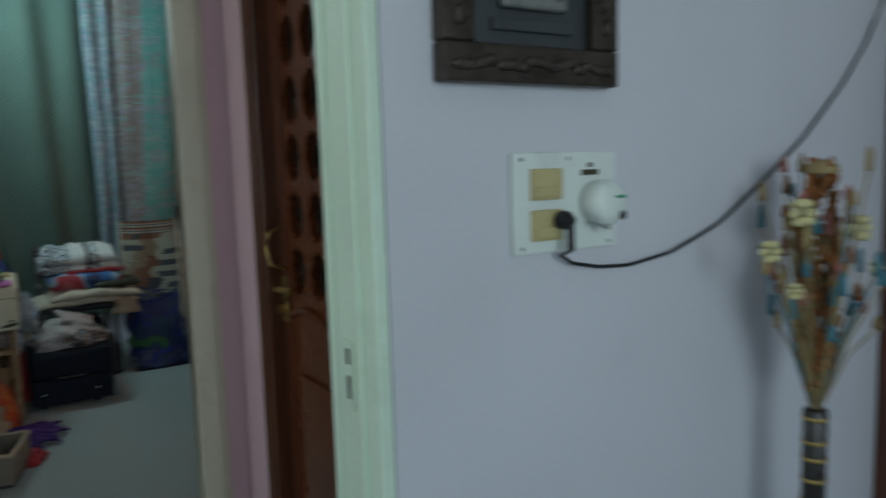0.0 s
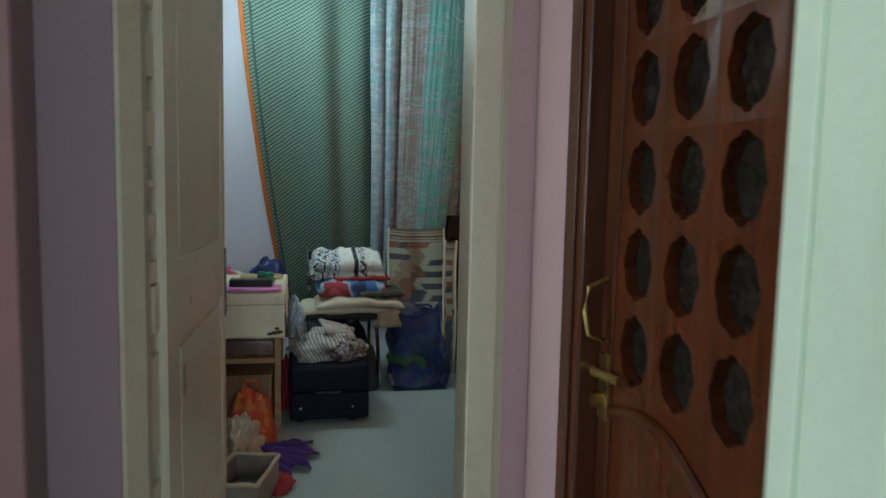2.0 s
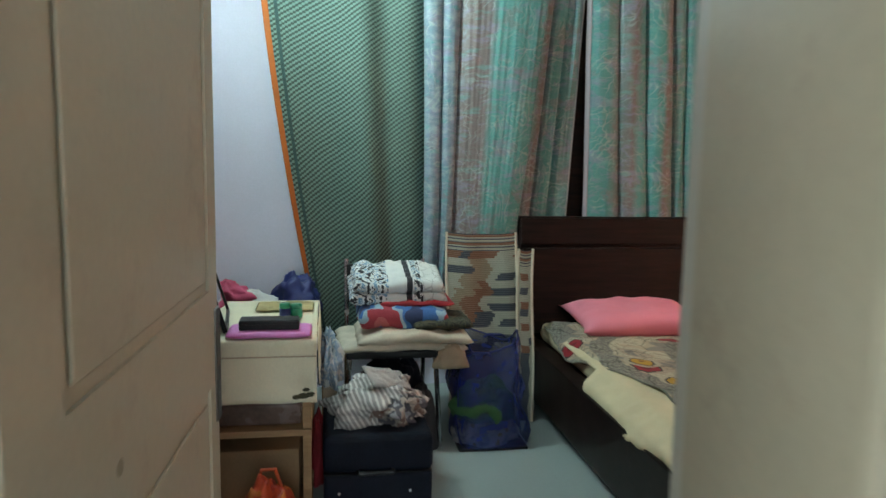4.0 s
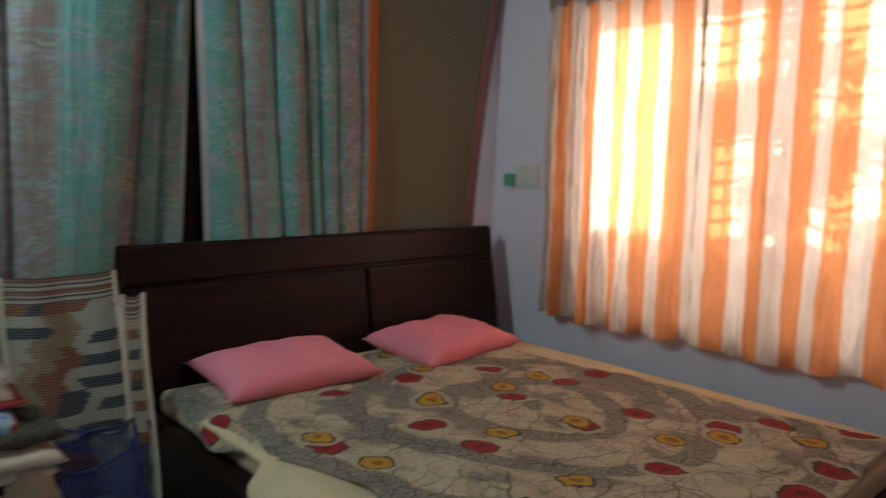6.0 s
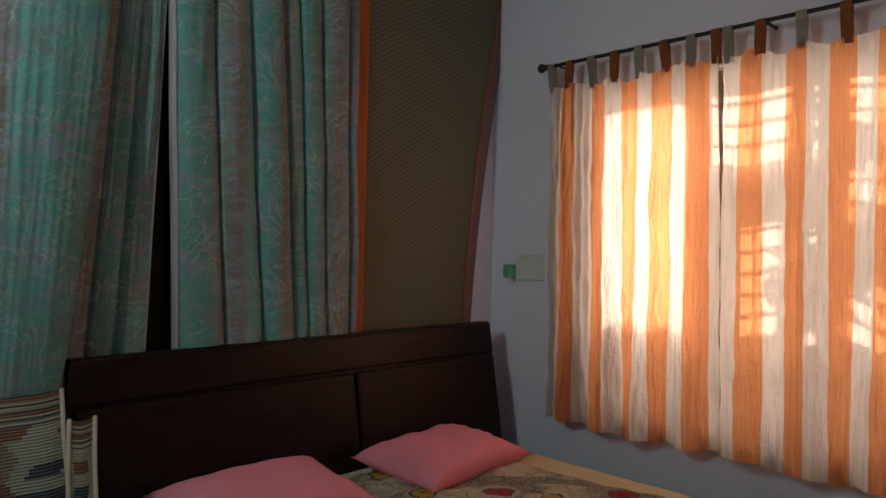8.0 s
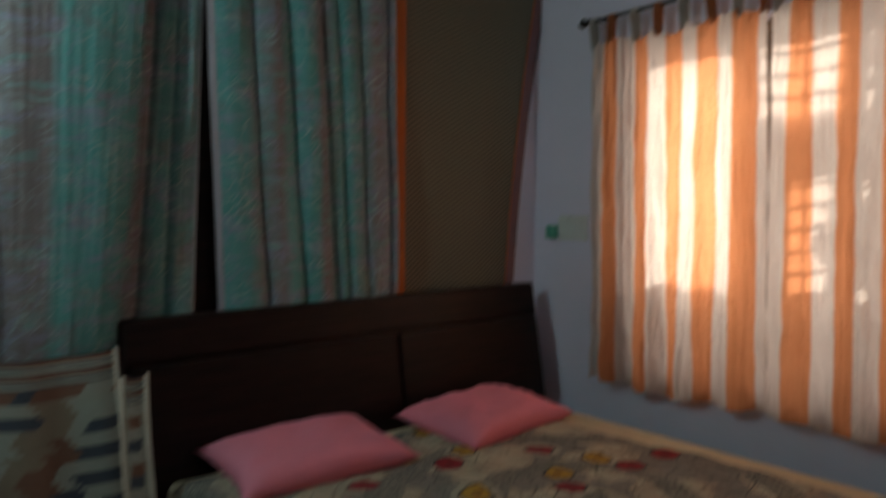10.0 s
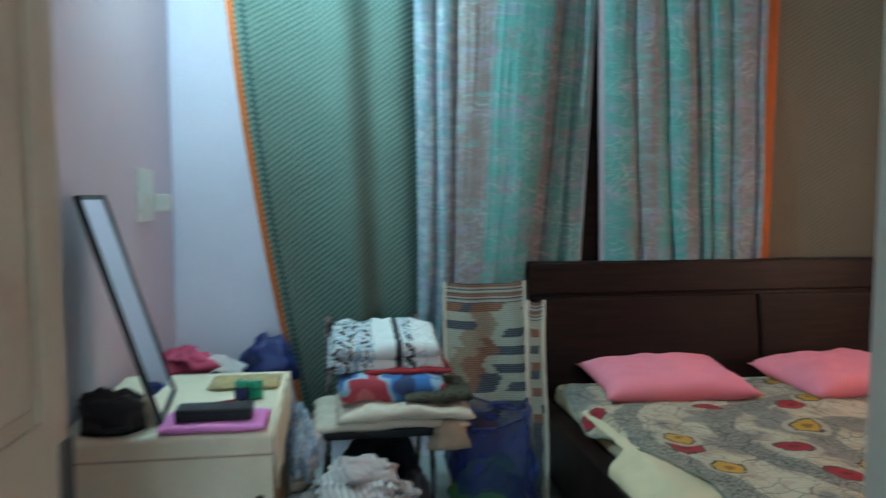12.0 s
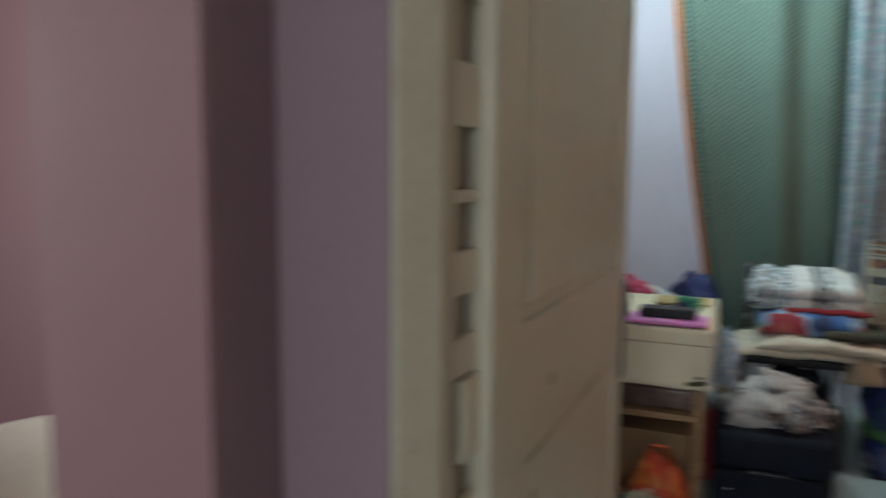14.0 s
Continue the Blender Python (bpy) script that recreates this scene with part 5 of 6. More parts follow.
tagged(part("charcoal_cloth", heap(-0.62, -0.72, 0.0, 0.07, 0.12, 0.26, 21.0, 0.3), plain("charcoal_cloth", (0.045, 0.045, 0.05), 0.85, 0.3, 12, 160, 0.3), smooth=True), "charcoal cloth bundle under the chair", "cloth")
tagged(part("red_cloth", heap(-1.06, -0.99, 0.0, 0.035, 0.12, 0.25, 25.0, 0.25), RED, smooth=True), "dark red cloth bundle between shelf and suitcase", "cloth")


# ---- net laundry bag ----
def laundry_bag():
    b = thing("laundry_bag", "navy net laundry basket half full of clothes", "laundry basket")
    net = net_cloth()
    x0, x1, y0, y1 = -0.47, -0.155, -0.85, -0.56

    def wall(u, v):
        a = u * 2 * math.pi
        k = 0.48
        c, s = math.cos(a), math.sin(a)
        px = math.copysign(abs(c) ** k, c)
        py = math.copysign(abs(s) ** k, s)
        lean = 0.045 * n3(u * 6, v * 3) + 0.02 * v * math.sin(u * 12)
        return ((x0 + x1) / 2 + (px * (x1 - x0) / 2 + lean) * (1 - 0.06 * v), (y0 + y1) / 2 + py * (y1 - y0) / 2 * (1 - 0.10 * v) + 0.05 * v, 0.012 + v * (0.43 + 0.05 * n3(u * 5, 2.0) + 0.03 * math.sin(u * 25)))
    part("net_wall", sheet(wall, 1.2, 0.46, 72, 16), net, b, smooth=True)
    part("base", box(x0 + 0.005, x1 - 0.005, y0 + 0.005, y1 - 0.005, 0, 0.012, 0.004), BLACK_PL, b)
    ring = [wall(k / 40, 1.0) for k in range(41)]
    part("rim", tube(ring, 0.004, 6), BLUE_NYLON, b)
    for k in (0.06, 0.44, 0.56, 0.94):
        part("corner_band", tube([wall(k, v / 8) for v in range(9)], 0.003, 6), BLUE_NYLON, b)
    for s in (0.70, 0.22):
        x, y, z = wall(s, 1.0)
        part("handle", tube([(x - 0.05, y, z), (x - 0.03, y - 0.01, z + 0.015), (x + 0.03, y - 0.02, z + 0.015), (x + 0.05, y, z)], 0.006, 6), BLUE_NYLON, b)
    return b


laundry_bag()
tagged(part("green_clothes", heap(-0.325, -0.725, 0.115, 0.125, 0.095, 0.16, 31.0, 0.5), GREEN_CL, smooth=True), "dark green clothes inside the net basket", "clothes")
tagged(part("white_clothes", heap(-0.325, -0.725, 0.014, 0.130, 0.10, 0.11, 33.0, 0.3, flat=0.8), blotch("white_yellow_print", [(0.55, 0.56, 0.56), (0.35, 0.38, 0.42), (0.58, 0.57, 0.55), (0.48, 0.36, 0.04)], 11.0), smooth=True), "white clothes at the bottom of the net basket", "clothes")


# ---- rag mats leaning on the curtain ----
MAT_WIDE = woven_mat_cloth("rag_woven_mat", 0.36, ("RRNRRRCC", "CCCTTCCC", "NNNTTCCC", "CCTTTCNN", "CCTTRCCC", "CTTRRNNN", "CTRRCCCC", "TTRRCNNN", "TTRNNCCC", "RRRNNCNN", "RRCCCCCC", "RCCCNNNC", "CCNNNCCC", "CNNRRCCC", "NNRRRCCC"))
MAT_NARROW = woven_mat_cloth("rag_woven_runner", 0.075, ("CCCC", "CRRC", "CCCC", "CNNC", "CCCC", "CRRC", "CNNC", "CCCC", "CRRC", "CCCC", "NCCN", "CRRC", "CNNC"))


def leaning_mat(xa, xb, z_top, y_bot, y_top, mat, name, label, thick=0.012, skew=0.0):
    m = thing(name, label, "mat", "rag mats leaning on the wall")

    def place(u, v):
        x = xa + u * (xb - xa) + skew * (v - 1)
        return (x + 0.006 * math.sin(v * 6), y_bot + (y_top - y_bot) * v + 0.012 * (xb - xa > 0.2) * math.sin(u * 11 + v * 2) + 0.006 * math.sin(u * 5 + v * 3), 0.004 + v * (z_top - 0.01 * math.sin(u * 3)))
    bm = sheet(place, abs(xb - xa), 1.0, 16, 60, thick)
    part("weave", bm, mat, m, smooth=False)
    for u in (0.0, 1.0):
        part("selvedge", tube([(p[0], p[1] - 0.004, p[2]) for p in (place(u, v / 14) for v in range(15))], 0.007, 6), QUILT, m, "pale corded edge")
    return m


leaning_mat(-0.405, -0.035, 0.868, -0.42, -0.075, MAT_WIDE, "rag_mat", "folded rag-woven mat with rust and navy blocks", skew=0.03)
leaning_mat(-0.050, 0.026, 0.795, -0.52, -0.195, MAT_NARROW, "rag_mat", "narrow folded rag mat with a pale corded edge", 0.02, skew=0.08)


# ---- behind the shelf ----
def carton(x0, x1, y0, y1, h, label):
    c = thing("carton", label, "carton")
    part("body", box(x0, x1, y0, y1, 0, h, 0.004), CARTON, c)
    part("tape", box((x0 + x1) / 2 - 0.025, (x0 + x1) / 2 + 0.025, y0 - 0.0015, y1 + 0.0015, h - 0.08, h + 0.0015), BEIGE, c)
    return c


carton(-1.60, -1.10, -0.62, -0.18, 0.52, "brown cardboard carton behind the shelf unit")
tagged(part("crumpled_clothing", heap(-1.40, -0.42, 0.522, 0.17, 0.13, 0.11, 41.0, 0.4), WHITE_CLOTH, smooth=True), "white clothes heaped on a carton", "clothes")
tagged(part("rose_cloth", heap(-1.47, -0.46, 0.60, 0.09, 0.08, 0.085, 43.0, 0.8), ROSE, smooth=True), "rose cloth thrown on the white clothes", "cloth")
tagged(part("red_clothes", heap(-1.36, -0.53, 0.522, 0.13, 0.055, 0.075, 45.0, 0.4), blotch("dark_red_print", [(0.20, 0.02, 0.03), (0.03, 0.03, 0.035), (0.30, 0.05, 0.06)], 18.0), smooth=True), "dark red and black clothes on a carton", "clothes")
tagged(part("blue_bag", heap(-1.165, -0.33, 0.522, 0.11, 0.09, 0.17, 47.0, 0.45), BLUE_NYLON, smooth=True), "slumped blue nylon bag on a carton", "bag")
carton(-1.045, -0.985, -0.98, -0.62, 0.34, "narrow cardboard carton beside the shelf unit")
tagged(part("stuffed_clothing", heap(-1.015, -0.86, 0.342, 0.045, 0.12, 0.20, 51.0, 0.8, 56, 26), blotch("pale_blue_print", [(0.50, 0.53, 0.55), (0.30, 0.38, 0.48), (0.55, 0.56, 0.55)], 20.0), smooth=True), "white and pale blue clothes stuffed beside the shelf", "clothes")

# ---- on the floor by the door ----
o_ = thing("orange_bag", "orange printed carrier bag on the floor by the shelf", "bag")
part("body", heap(-1.20, -1.62, 0.0, 0.10, 0.11, 0.27, 61.0, 0.25), blotch("orange_print", [(0.34, 0.025, 0.008), (0.46, 0.05, 0.01), (0.50, 0.14, 0.02), (0.36, 0.03, 0.008)], 9.0, 0.5), o_, smooth=True)
part("handle", tube([(-1.24, -1.62, 0.25), (-1.22, -1.63, 0.31), (-1.18, -1.63, 0.31), (-1.16, -1.62, 0.24)], 0.006, 6), ORANGE, o_)
tagged(part("beige_cloth", heap(-1.235, -1.80, 0.0, 0.085, 0.14, 0.19, 63.0, 0.8, 60, 26), BEIGE, smooth=True), "beige cloth bundle on the floor", "cloth")


def purple_fan(u, v):
    """A pleated cloth that spreads out from under the beige bundle."""
    a = radians(-62 + 96 * u)
    far = v * (0.24 + 0.035 * math.sin(u * 23) + 0.02 * n3(u * 7, 3.0))
    rise = 0.055 * (1 - v) ** 1.5 + 0.013 * (1 + math.sin(u * 44 + 2 * v)) * (0.4 + 0.6 * v) + 0.010 * abs(n3(u * 9, v * 5, 6))
    return (-1.185 + far * math.cos(a), -1.74 + far * math.sin(a) * 1.15, 0.004 + rise)


tagged(part("purple_cloth", sheet(purple_fan, 0.4, 0.25, 90, 16, 0.003), PURPLE, smooth=True), "pleated purple cloth spread on the floor", "cloth")
tagged(part("red_scarf", heap(-1.07, -2.03, 0.0, 0.055, 0.07, 0.04, 67.0, 0.6), RED, smooth=True), "red scarf on the floor", "scarf")


def open_bag():
    """A soft box without a lid, tipped on the floor."""
    b = thing("taupe_bag", "open taupe cloth storage bag with pale piping on the floor", "bag")
    m = pose(-1.180, -2.14, 0.0, 0, 0, -14)
    inside = plain("dark_bag_lining", (0.045, 0.035, 0.045), 0.85, 0.3, 9, 160, 0.3)
    x0, x1, y0, y1, h = -0.095, 0.080, -0.15, 0.13, 0.125
    part("base", moved(box(x0, x1, y0, y1, 0.0, 0.010, 0.003), m), inside, b)
    for a in ((x0, x0 + 0.010, y0, y1), (x1 - 0.010, x1, y0, y1), (x0 + 0.0105, x1 - 0.0105, y0, y0 + 0.010), (x0 + 0.0105, x1 - 0.0105, y1 - 0.010, y1)):
        w = box(*a, 0.0105, h, 0.003)
        part("side_panel", moved(w, m), TAUPE, b)
    rim = [(x0, y0), (x1, y0), (x1, y1), (x0, y1), (x0, y0)]
    for (xa, ya), (xb, yb) in zip(rim, rim[1:]):
        pts = [(xa + (xb - xa) * k / 6, ya + (yb - ya) * k / 6, h + 0.003 * math.sin(k * 1.7)) for k in range(7)]
        part("piping", moved(tube(pts, 0.008, 7), m), BEIGE, b, "pale beige piping")
    part("folded_lining", moved(heap(-0.01, -0.01, 0.0105, 0.06, 0.10, 0.06, 71.0, 0.5, 40, 14, 0.4), m), inside, b, smooth=True)
    return b


open_bag()
tagged(part("carton_low", box(-1.50, -1.12, -1.36, -0.95, 0.068, 0.26, 0.004), CARTON), "brown cardboard box on the lowest shelf", "carton")


# ---- wall fittings ----
def wall_socket(x, y, z, w, h, facing, label, plug=None):
    """A switch plate on a wall along y; facing is +1 for the left wall, -1 for the right."""
    s = thing("switch_plate", label, "switch plate")
    f = facing
    xa, xb = sorted((x, x + f * 0.012))
    part("plate", box(xa, xb, y - w / 2, y + w / 2, z - h / 2, z + h / 2, 0.003), WHITE_PL, s)
    xa, xb = sorted((x + f * 0.0125, x + f * 0.017))
    part("switch", box(xa, xb, y - w * 0.30, y + w * 0.05, z + h * 0.05, z + h * 0.35, 0.002), WHITE_PL, s)
    part("socket", box(xa, xb, y - w * 0.30, y + w * 0.30, z - h * 0.38, z - h * 0.05, 0.002), WHITE_PL, s)
    if plug:
        dy, dz, mat = plug
        xa, xb = sorted((x + f * 0.0172, x + f * 0.075))
        p = part("plug", box(xa, xb, y + dy - 0.022, y + dy + 0.022, z + dz - 0.035, z + dz + 0.035, 0.010, 3), mat, s, "plugged-in refill vaporiser")
    return s


wall_socket(-1.62, -0.38, 1.265, 0.22, 0.20, 1, "white switch plate with a plugged-in adapter on the wall", (0.10, -0.03, WHITE_PL))
wall_socket(2.20, -0.155, 1.235, 0.19, 0.13, -1, "white switch plate with a green plug-in on the wall", (0.11, -0.02, plain("mint_plastic", (0.10, 0.42, 0.30), 0.35)))


# ---- hall wall ----
def hall_switchboard():
    s = thing("switchboard", "white switchboard with yellowed switches and a charger", "switchboard")
    y = -4.455
    part("plate", box(-0.357, -0.120, y - 0.014, y, 1.015, 1.190, 0.004), WHITE_PL, s)
    for z in (1.135, 1.064):
        part("switch", box(-0.322, -0.252, y - 0.019, y - 0.0143, z - 0.027, z + 0.027, 0.003), YELLOW_PL, s, "yellowed switch module")
        part("rocker", box(-0.314, -0.260, y - 0.023, y - 0.0193, z - 0.022, z - 0.004, 0.002), YELLOW_PL, s)
    for x, z in ((-0.34, 1.178), (-0.235, 1.178), (-0.34, 1.026), (-0.14, 1.026)):
        part("screw", moved(lathe([(0.001, 0), (0.004, 0.0005), (0.003, 0.002), (0.001, 0.0022)], 10), pose(x, y - 0.014, z, 90)), STEEL, s)
    part("socket_holes", join(box(-0.205, -0.165, y - 0.0155, y - 0.0141, 1.148, 1.158), box(-0.19, -0.18, y - 0.0155, y - 0.0141, 1.162, 1.170)), OLIVE, s, "dark socket holes")
    c = part("charger", moved(lathe([(0.030, 0), (0.040, 0.003), (0.041, 0.034), (0.034, 0.046), (0.020, 0.050), (0.004, 0.051)], 28), pose(-0.172, y - 0.0143, 1.098, 90)), WHITE_PL, s, "round white plug-in charger", smooth=True)
    part("green_mark", box(-0.172, -0.146, y - 0.0652, y - 0.056, 1.106, 1.112, 0.002), GREEN_PL, c)
    part("lens", moved(lathe([(0.001, 0), (0.009, 0.001), (0.008, 0.006), (0.001, 0.007)], 14), pose(-0.152, y - 0.058, 1.076, 90)), IRON, c, "dark round lens")
    part("plug_pin", tube([(-0.196, y - 0.03, 1.066), (-0.175, y - 0.055, 1.055)], 0.006, 8), STEEL, c)
    return s


hall_switchboard()


def hall_cable():
    c = thing("power_cable", "thin black cable with a plug running up the wall", "cable")
    y = -4.459
    part("plug", join(moved(lathe([(0.008, 0), (0.017, 0.004), (0.016, 0.02), (0.008, 0.032)], 14), pose(-0.262, y - 0.018, 1.072, 90)), tube([(-0.262, y - 0.045, 1.065), (-0.262, y - 0.045, 1.02)], 0.007, 8)), BLACK_PL, c, "black round plug")
    knots = [(-0.262, 1.010), (-0.235, 0.993), (-0.17, 0.980), (-0.09, 0.975), (0.03, 0.989), (0.18, 1.036), (0.327, 1.119), (0.47, 1.21), (0.62, 1.334), (0.71, 1.43), (0.79, 1.543), (0.818, 1.9), (0.818, 2.4)]
    pts = [(-0.262, y - 0.045, 1.02)]
    for (xa, za), (xb, zb) in zip(knots, knots[1:]):
        pts += [(xa + (xb - xa) * q, y - 0.004 - 0.03 * max(0.0, 0.2 - xa), za + (zb - za) * q) for q in (0.0, 0.5)]
    part("wire", tube(pts, 0.0035, 8), BLACK_PL, c)
    return c


hall_cable()


def relief_picture():
    p = thing("picture_frame", "dark carved frame with a metal relief on the wall", "picture")
    fr = plain("antique_bronze", (0.055, 0.042, 0.032), 0.42, 0.35, 30, 120, 0.6, 0.5)
    relief = plain("tarnished_silver", (0.26, 0.26, 0.25), 0.4, 0.4, 24, 90, 0.5, 0.7)
    dk = plain("dark_mount", (0.04, 0.045, 0.05), 0.5, 0.2, 12, 90, 0.2)
    x0, x1, z0, z1, y = -0.500, -0.132, 1.302, 1.80, -4.4555
    for a in ((x0, x1, z0, z0 + 0.062), (x0, x1, z1 - 0.062, z1), (x0, x0 + 0.062, z0 + 0.062, z1 - 0.062), (x1 - 0.062, x1, z0 + 0.062, z1 - 0.062)):
        part("frame_bar", box(a[0], a[1], y - 0.035, y, a[2], a[3], 0.007, 3), fr, p)
    part("mount", box(x0 + 0.063, x1 - 0.063, y - 0.016, y, z0 + 0.063, z1 - 0.063), dk, p)
    part("inner_sill", box(x0 + 0.10, x1 - 0.10, y - 0.026, y - 0.0165, z0 + 0.085, z0 + 0.105, 0.003), dk, p)
    part("relief", join(box(x0 + 0.115, x1 - 0.115, y - 0.034, y - 0.0165, z0 + 0.120, z0 + 0.150, 0.008), moved(heap(0, 0, 0, 0.07, 0.09, 0.028, 5.0, 0.4), pose((x0 + x1) / 2, y - 0.0165, z0 + 0.24, 90)), moved(heap(0, 0, 0, 0.035, 0.02, 0.03, 8.0, 0.4), pose((x0 + x1) / 2 + 0.04, y - 0.0165, z0 + 0.155, 90))), relief, p, "tarnished silver relief", smooth=True)
    rng = random.Random(4)
    for k in range(16):
        x = x0 + 0.03 + (x1 - x0 - 0.06) * k / 15
        part("carving", moved(heap(0, 0, 0, 0.015, 0.010, 0.007, rng.random() * 30, 0.3, 12, 5), pose(x, y - 0.0345, z0 + 0.031 + rng.uniform(-0.006, 0.006), 90, 0, 0)), fr, p, smooth=True)
    for k in range(9):
        for xx in (x0 + 0.031, x1 - 0.031):
            part("carving", moved(heap(0, 0, 0, 0.010, 0.016, 0.007, rng.random() * 30, 0.3, 12, 5), pose(xx, y - 0.0345, z0 + 0.10 + k * 0.042, 90)), fr, p, smooth=True)
    return p


relief_picture()


def dried_flowers():
    v = thing("dried_flower_vase", "slim black and gold vase of dried flowers by the wall", "vase")
    x, y = 0.285, -4.62
    prof = [(0.045, 0), (0.046, 0.01), (0.026, 0.03), (0.023, 0.08)]
    part("vase", moved(lathe(prof + [(0.0225, 0.4), (0.0235, 0.655), (0.019, 0.66)], 20), pose(x, y, 0)), plain("black_lacquer", (0.016, 0.012, 0.010), 0.3, 0.3, 14, 90, 0.1), v, smooth=True)
    for z in (0.12, 0.19, 0.26, 0.34, 0.375, 0.46, 0.505, 0.55, 0.585, 0.635):
        part("gold_ring", moved(lathe([(0.0215, z), (0.0255, z + 0.001), (0.0255, z + 0.008), (0.0215, z + 0.009)], 20), pose(x, y, 0)), plain("dull_gold", (0.40, 0.28, 0.10), 0.4, 0.2, 30, 90, 0.1, 0.8), v, smooth=True)
    rng = random.Random(11)
    straw = plain("dry_straw", (0.30, 0.22, 0.10), 0.9, 0.3, 30, 150, 0.3)
    rust = plain("dry_rust_plume", (0.22, 0.08, 0.02), 0.9, 0.3, 40, 150, 0.4)
    teal = plain("dyed_teal_reed", (0.05, 0.17, 0.22), 0.85, 0.2, 30, 120, 0.3)
    pale = plain("pale_yellow_petal", (0.60, 0.54, 0.28), 0.85, 0.15, 40, 120, 0.3)
    rose = plain("dry_rose_petal", (0.28, 0.11, 0.09), 0.9, 0.3, 40, 120, 0.3)

    def plume(cx, cy, z0, z1, r, mat, n):
        bms = []
        for k in range(n):
            q = k / n
            a, rr = rng.uniform(0, 6.28), r * (0.35 + 0.65 * math.sin(math.pi * (0.15 + 0.8 * q))) * rng.uniform(0.6, 1.0)
            z = z0 + q * (z1 - z0)
            bms.append(moved(heap(0, 0, 0, 0.008, 0.006, 0.022, rng.random() * 40, 0.4, 8, 3), pose(cx + rr * math.cos(a), cy + rr * math.sin(a), z, rng.uniform(-40, 40), rng.uniform(-40, 40), rng.uniform(0, 360))))
        return join(*bms)
    part("rust_plume", plume(x, y, 0.70, 1.15, 0.040, rust, 230), rust, v, "rust-brown dried plume", smooth=True)
    part("plume_cap", moved(heap(0, 0, 0, 0.036, 0.030, 0.026, 4.0, 0.2), pose(x, y, 1.135)), straw, v, "ochre dried cap", smooth=True)
    for k in range(64):
        a, s = rng.uniform(0, 6.28), rng.uniform(0.03, 0.13) * (0.7 if k % 2 else 1.0)
        zt = rng.uniform(0.82, 1.14) - 0.5 * max(0.0, s - 0.09)
        p0, p1 = Vector((x + 0.008 * math.cos(a), y + 0.008 * math.sin(a), 0.655)), Vector((x + s * math.cos(a), y + s * math.sin(a), zt))
        mid = (p0 + p1) / 2 + Vector((0, 0, 0.03))
        part("reed", tube([p0, mid, p1], 0.0022, 5), teal if k % 5 == 0 else straw, v)
        part("seed_head", moved(heap(0, 0, 0, rng.uniform(0.006, 0.010), 0.007, rng.uniform(0.025, 0.05), rng.random() * 30, 0.4, 10, 4), pose(*p1)), (straw, rose, teal, rust)[k % 4], v, smooth=True)
    for dx, dz, r in ((-0.092, 1.062, 0.034), (-0.188, 0.997, 0.026), (0.105, 1.020, 0.034), (0.175, 0.93, 0.022), (-0.11, 0.915, 0.020)):
        part("flower", join(*[moved(heap(0, 0, 0, r * 0.5, r * 0.3, r * 0.35, k, 0.3, 10, 4), pose(x + dx + r * 0.55 * math.cos(k * 1.05), y - 0.02, dz + r * 0.55 * math.sin(k * 1.05), 70, 0, k * 60)) for k in range(6)]), pale, v, "pale yellow dried flower", smooth=True)
        part("stalk", tube([(x, y, 0.655), (x + dx * 0.5, y - 0.01, (0.655 + dz) / 2 + 0.02), (x + dx, y - 0.018, dz)], 0.002, 5), straw, v)
    return v


dried_flowers()
cb = thing("cabinet", "tall dark brown wooden cabinet against the hall wall", "cabinet")
part("body", box(0.83, 1.45, -4.62, -4.458, 0.06, 1.9, 0.006), TEAK_DARK, cb)
part("plinth", box(0.84, 1.44, -4.61, -4.46, 0, 0.0595), TEAK_DARK, cb)
for x in (0.84, 1.145):
    dr = part("door", box(x, x + 0.295, -4.638, -4.6215, 0.09, 1.87, 0.004), TEAK_DARK, cb)
    part("knob", moved(lathe([(0.004, 0), (0.006, 0.01), (0.012, 0.018), (0.004, 0.026)], 12), pose(x + (0.27 if x < 1 else 0.025), -4.6385, 0.95, 90)), BRASS, dr)


def wash_basin():
    w = thing("wash_basin", "cream ceramic wash basin on a pedestal", "wash basin")
    cer = plain("cream_ceramic", (0.62, 0.56, 0.46), 0.2, 0.05, 5, 60, 0.03)
    m = pose(-2.07, -3.12, -0.0) @ Matrix.Diagonal((1.12, 1.12, 0.90, 1))
    part("bowl", moved(lathe([(0.06, 0.56), (0.14, 0.60), (0.21, 0.68), (0.24, 0.76), (0.245, 0.775), (0.225, 0.775), (0.19, 0.70), (0.10, 0.64), (0.02, 0.63)], 32), m), cer, w, smooth=True)
    part("pedestal", moved(lathe([(0.11, 0), (0.10, 0.03), (0.075, 0.2), (0.07, 0.5), (0.09, 0.565)], 24), m), cer, w, smooth=True)
    return w


wash_basin()


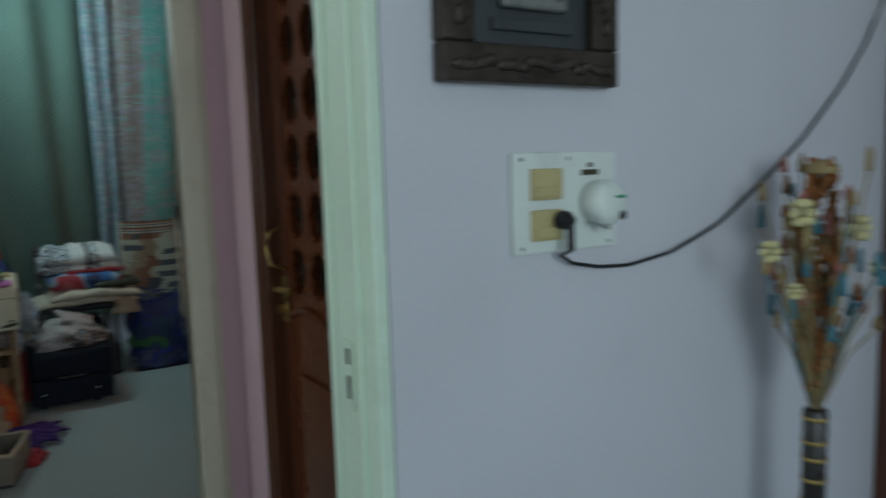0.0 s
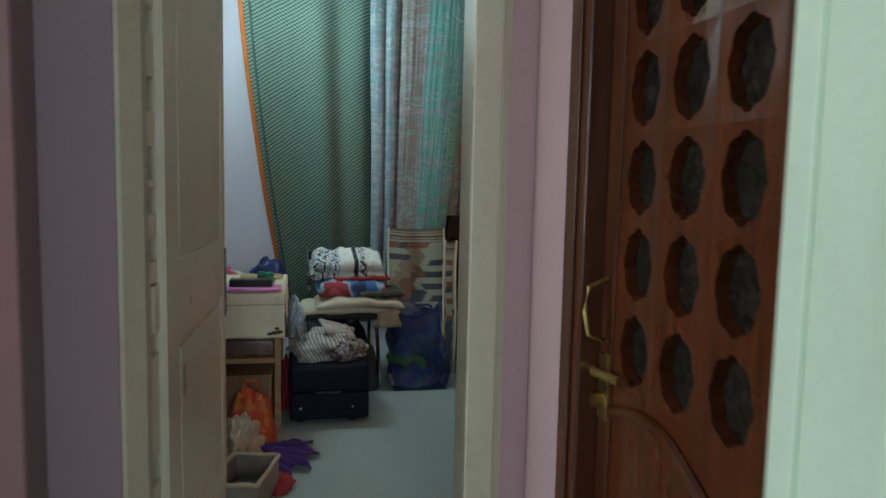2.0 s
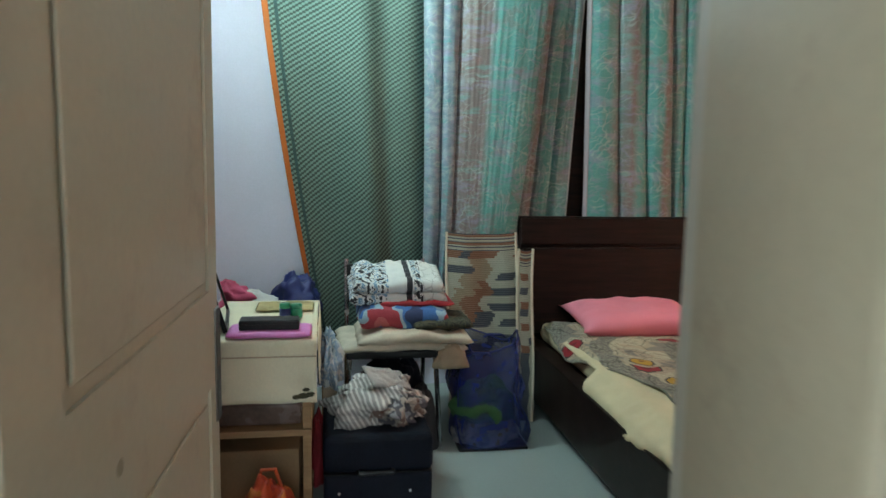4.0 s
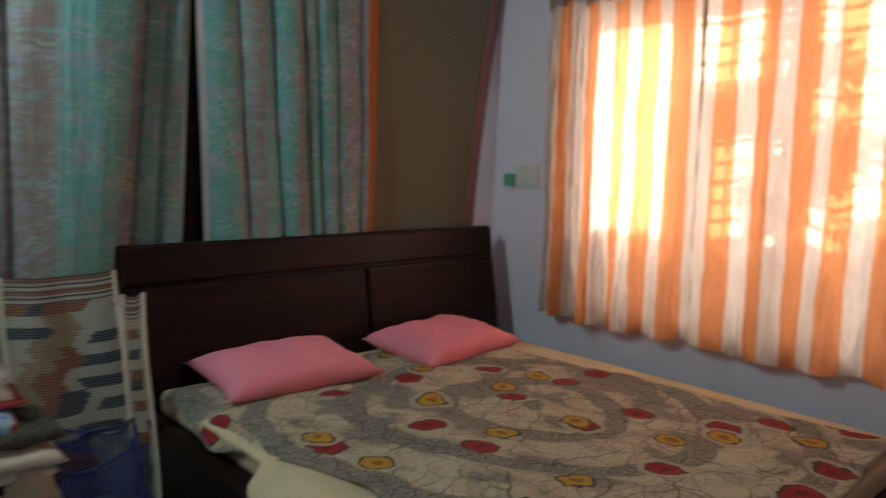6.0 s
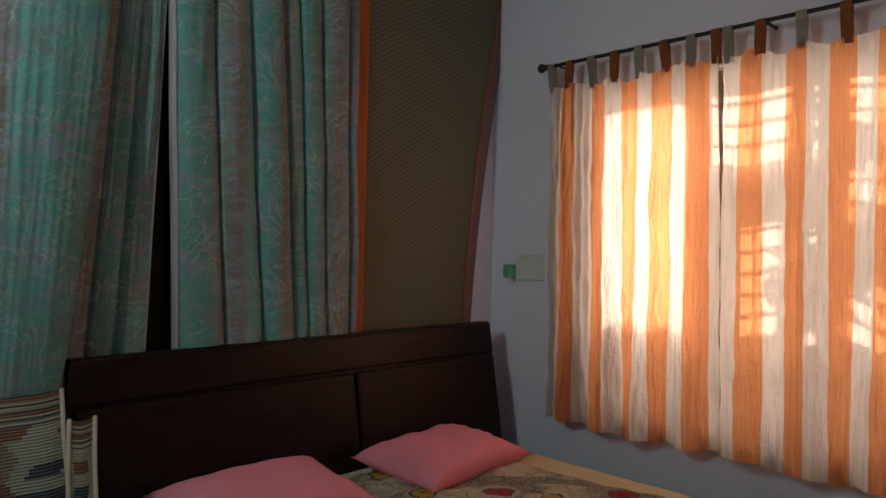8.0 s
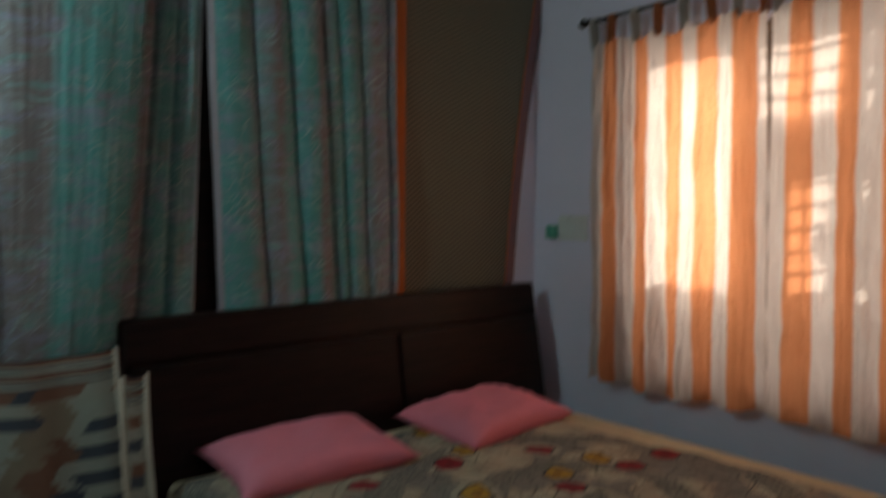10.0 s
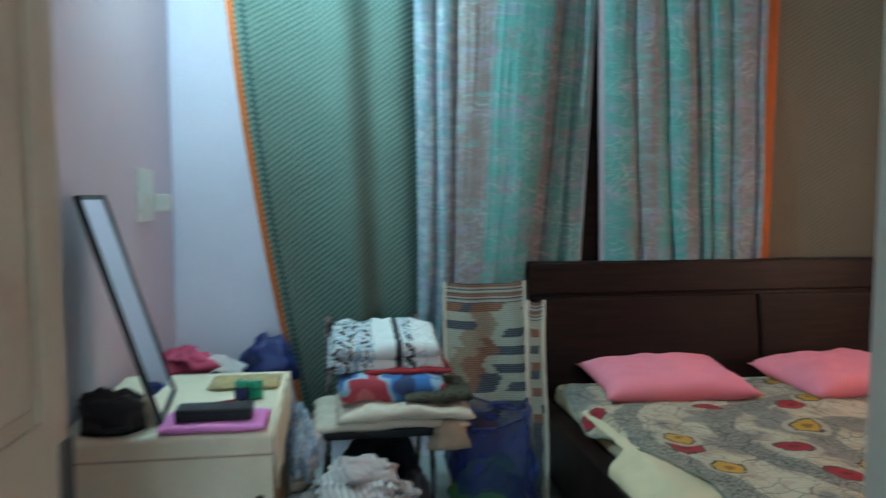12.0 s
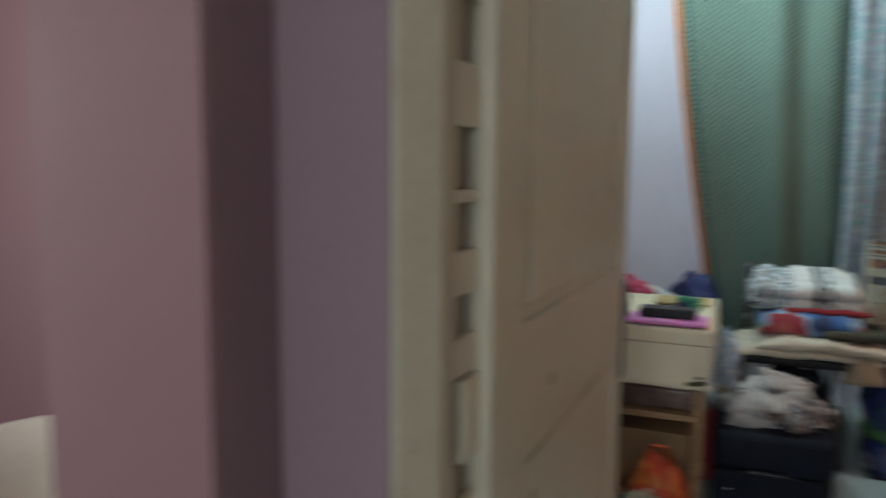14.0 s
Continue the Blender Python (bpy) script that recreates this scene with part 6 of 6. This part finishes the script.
# ---- tree outside the window, whose shade falls on the curtains ----
def shade_tree():
    t = thing("tree", "small leafy tree outside the sunny window", "tree")
    bark = plain("grey_bark", (0.14, 0.11, 0.08), 0.9, 0.3, 9, 60, 0.5)
    leafm = plain("green_leaves", (0.06, 0.10, 0.025), 0.6, 0.3, 9, 60, 0.2)
    part("trunk", tube([(4.3, -0.9, -0.36), (4.28, -0.95, 0.9), (4.2, -1.05, 1.9), (4.35, -1.1, 3.9)], 0.07, 9, (0.09, 0.075, 0.06, 0.03)), bark, t)
    part("limb", tube([(4.22, -1.04, 1.75), (3.80, -1.16, 1.70), (3.42, -1.28, 1.75), (3.40, -1.42, 1.88), (3.40, -1.58, 2.00)], 0.03, 7, (0.035, 0.026, 0.020, 0.014, 0.006)), bark, t)
    part("twig", tube([(3.41, -1.40, 1.86), (3.43, -1.55, 1.72), (3.45, -1.68, 1.61)], 0.01, 6, (0.010, 0.007, 0.004)), bark, t)
    part("twig", tube([(3.40, -1.44, 1.90), (3.40, -1.45, 2.10), (3.40, -1.46, 2.32)], 0.01, 6, (0.010, 0.007, 0.004)), bark, t)
    for pts in ([(4.28, -1.08, 2.9), (4.2, -1.0, 3.5), (4.2, -1.0, 4.1)], [(4.3, -1.1, 3.1), (4.6, -0.9, 3.5), (4.7, -0.7, 3.8)]):
        part("limb", tube(pts, 0.03, 7, (0.035, 0.022, 0.008)), bark, t)
    rng = random.Random(7)
    verts, faces = [], []
    for cx, cy, cz, s, n in ((3.40, -1.27, 1.74, 0.055, 150), (3.40, -1.40, 1.87, 0.06, 190), (3.40, -1.56, 1.98, 0.055, 150), (3.45, -1.66, 1.62, 0.05, 60), (3.40, -1.46, 2.30, 0.06, 60), (4.5, -1.4, 3.9, 0.35, 260), (4.2, -1.0, 4.1, 0.3, 200), (4.7, -0.7, 3.8, 0.3, 160)):
        for k in range(n):
            c = Vector((cx + rng.gauss(0, s), cy + rng.gauss(0, s), cz + rng.gauss(0, s * 0.55)))
            m = Euler((rng.uniform(-0.9, 0.9), rng.uniform(-0.9, 0.9), rng.uniform(0, 6.28))).to_matrix()
            l, w = rng.uniform(0.05, 0.09), rng.uniform(0.018, 0.032)
            i = len(verts)
            verts += [tuple(c + m @ Vector(v)) for v in ((-l, 0, 0), (-l * 0.3, w, 0.008), (l * 0.4, w * 0.8, 0.006), (l, 0, -0.01), (l * 0.4, -w * 0.8, 0.006), (-l * 0.3, -w, 0.008))]
            faces.append(tuple(range(i, i + 6)))
    me = bpy.data.meshes.new("crown")
    me.from_pydata(verts, [], faces)
    me.materials.append(leafm)
    crown = new("crown", me)
    crown.parent = t
    return t


shade_tree()
# Unseen, non-emitting fixture added where the two tube lamps sit.
tl = thing("assumed_tube_light", "assumed tube light body, out of view high on the lilac wall", "lamp")
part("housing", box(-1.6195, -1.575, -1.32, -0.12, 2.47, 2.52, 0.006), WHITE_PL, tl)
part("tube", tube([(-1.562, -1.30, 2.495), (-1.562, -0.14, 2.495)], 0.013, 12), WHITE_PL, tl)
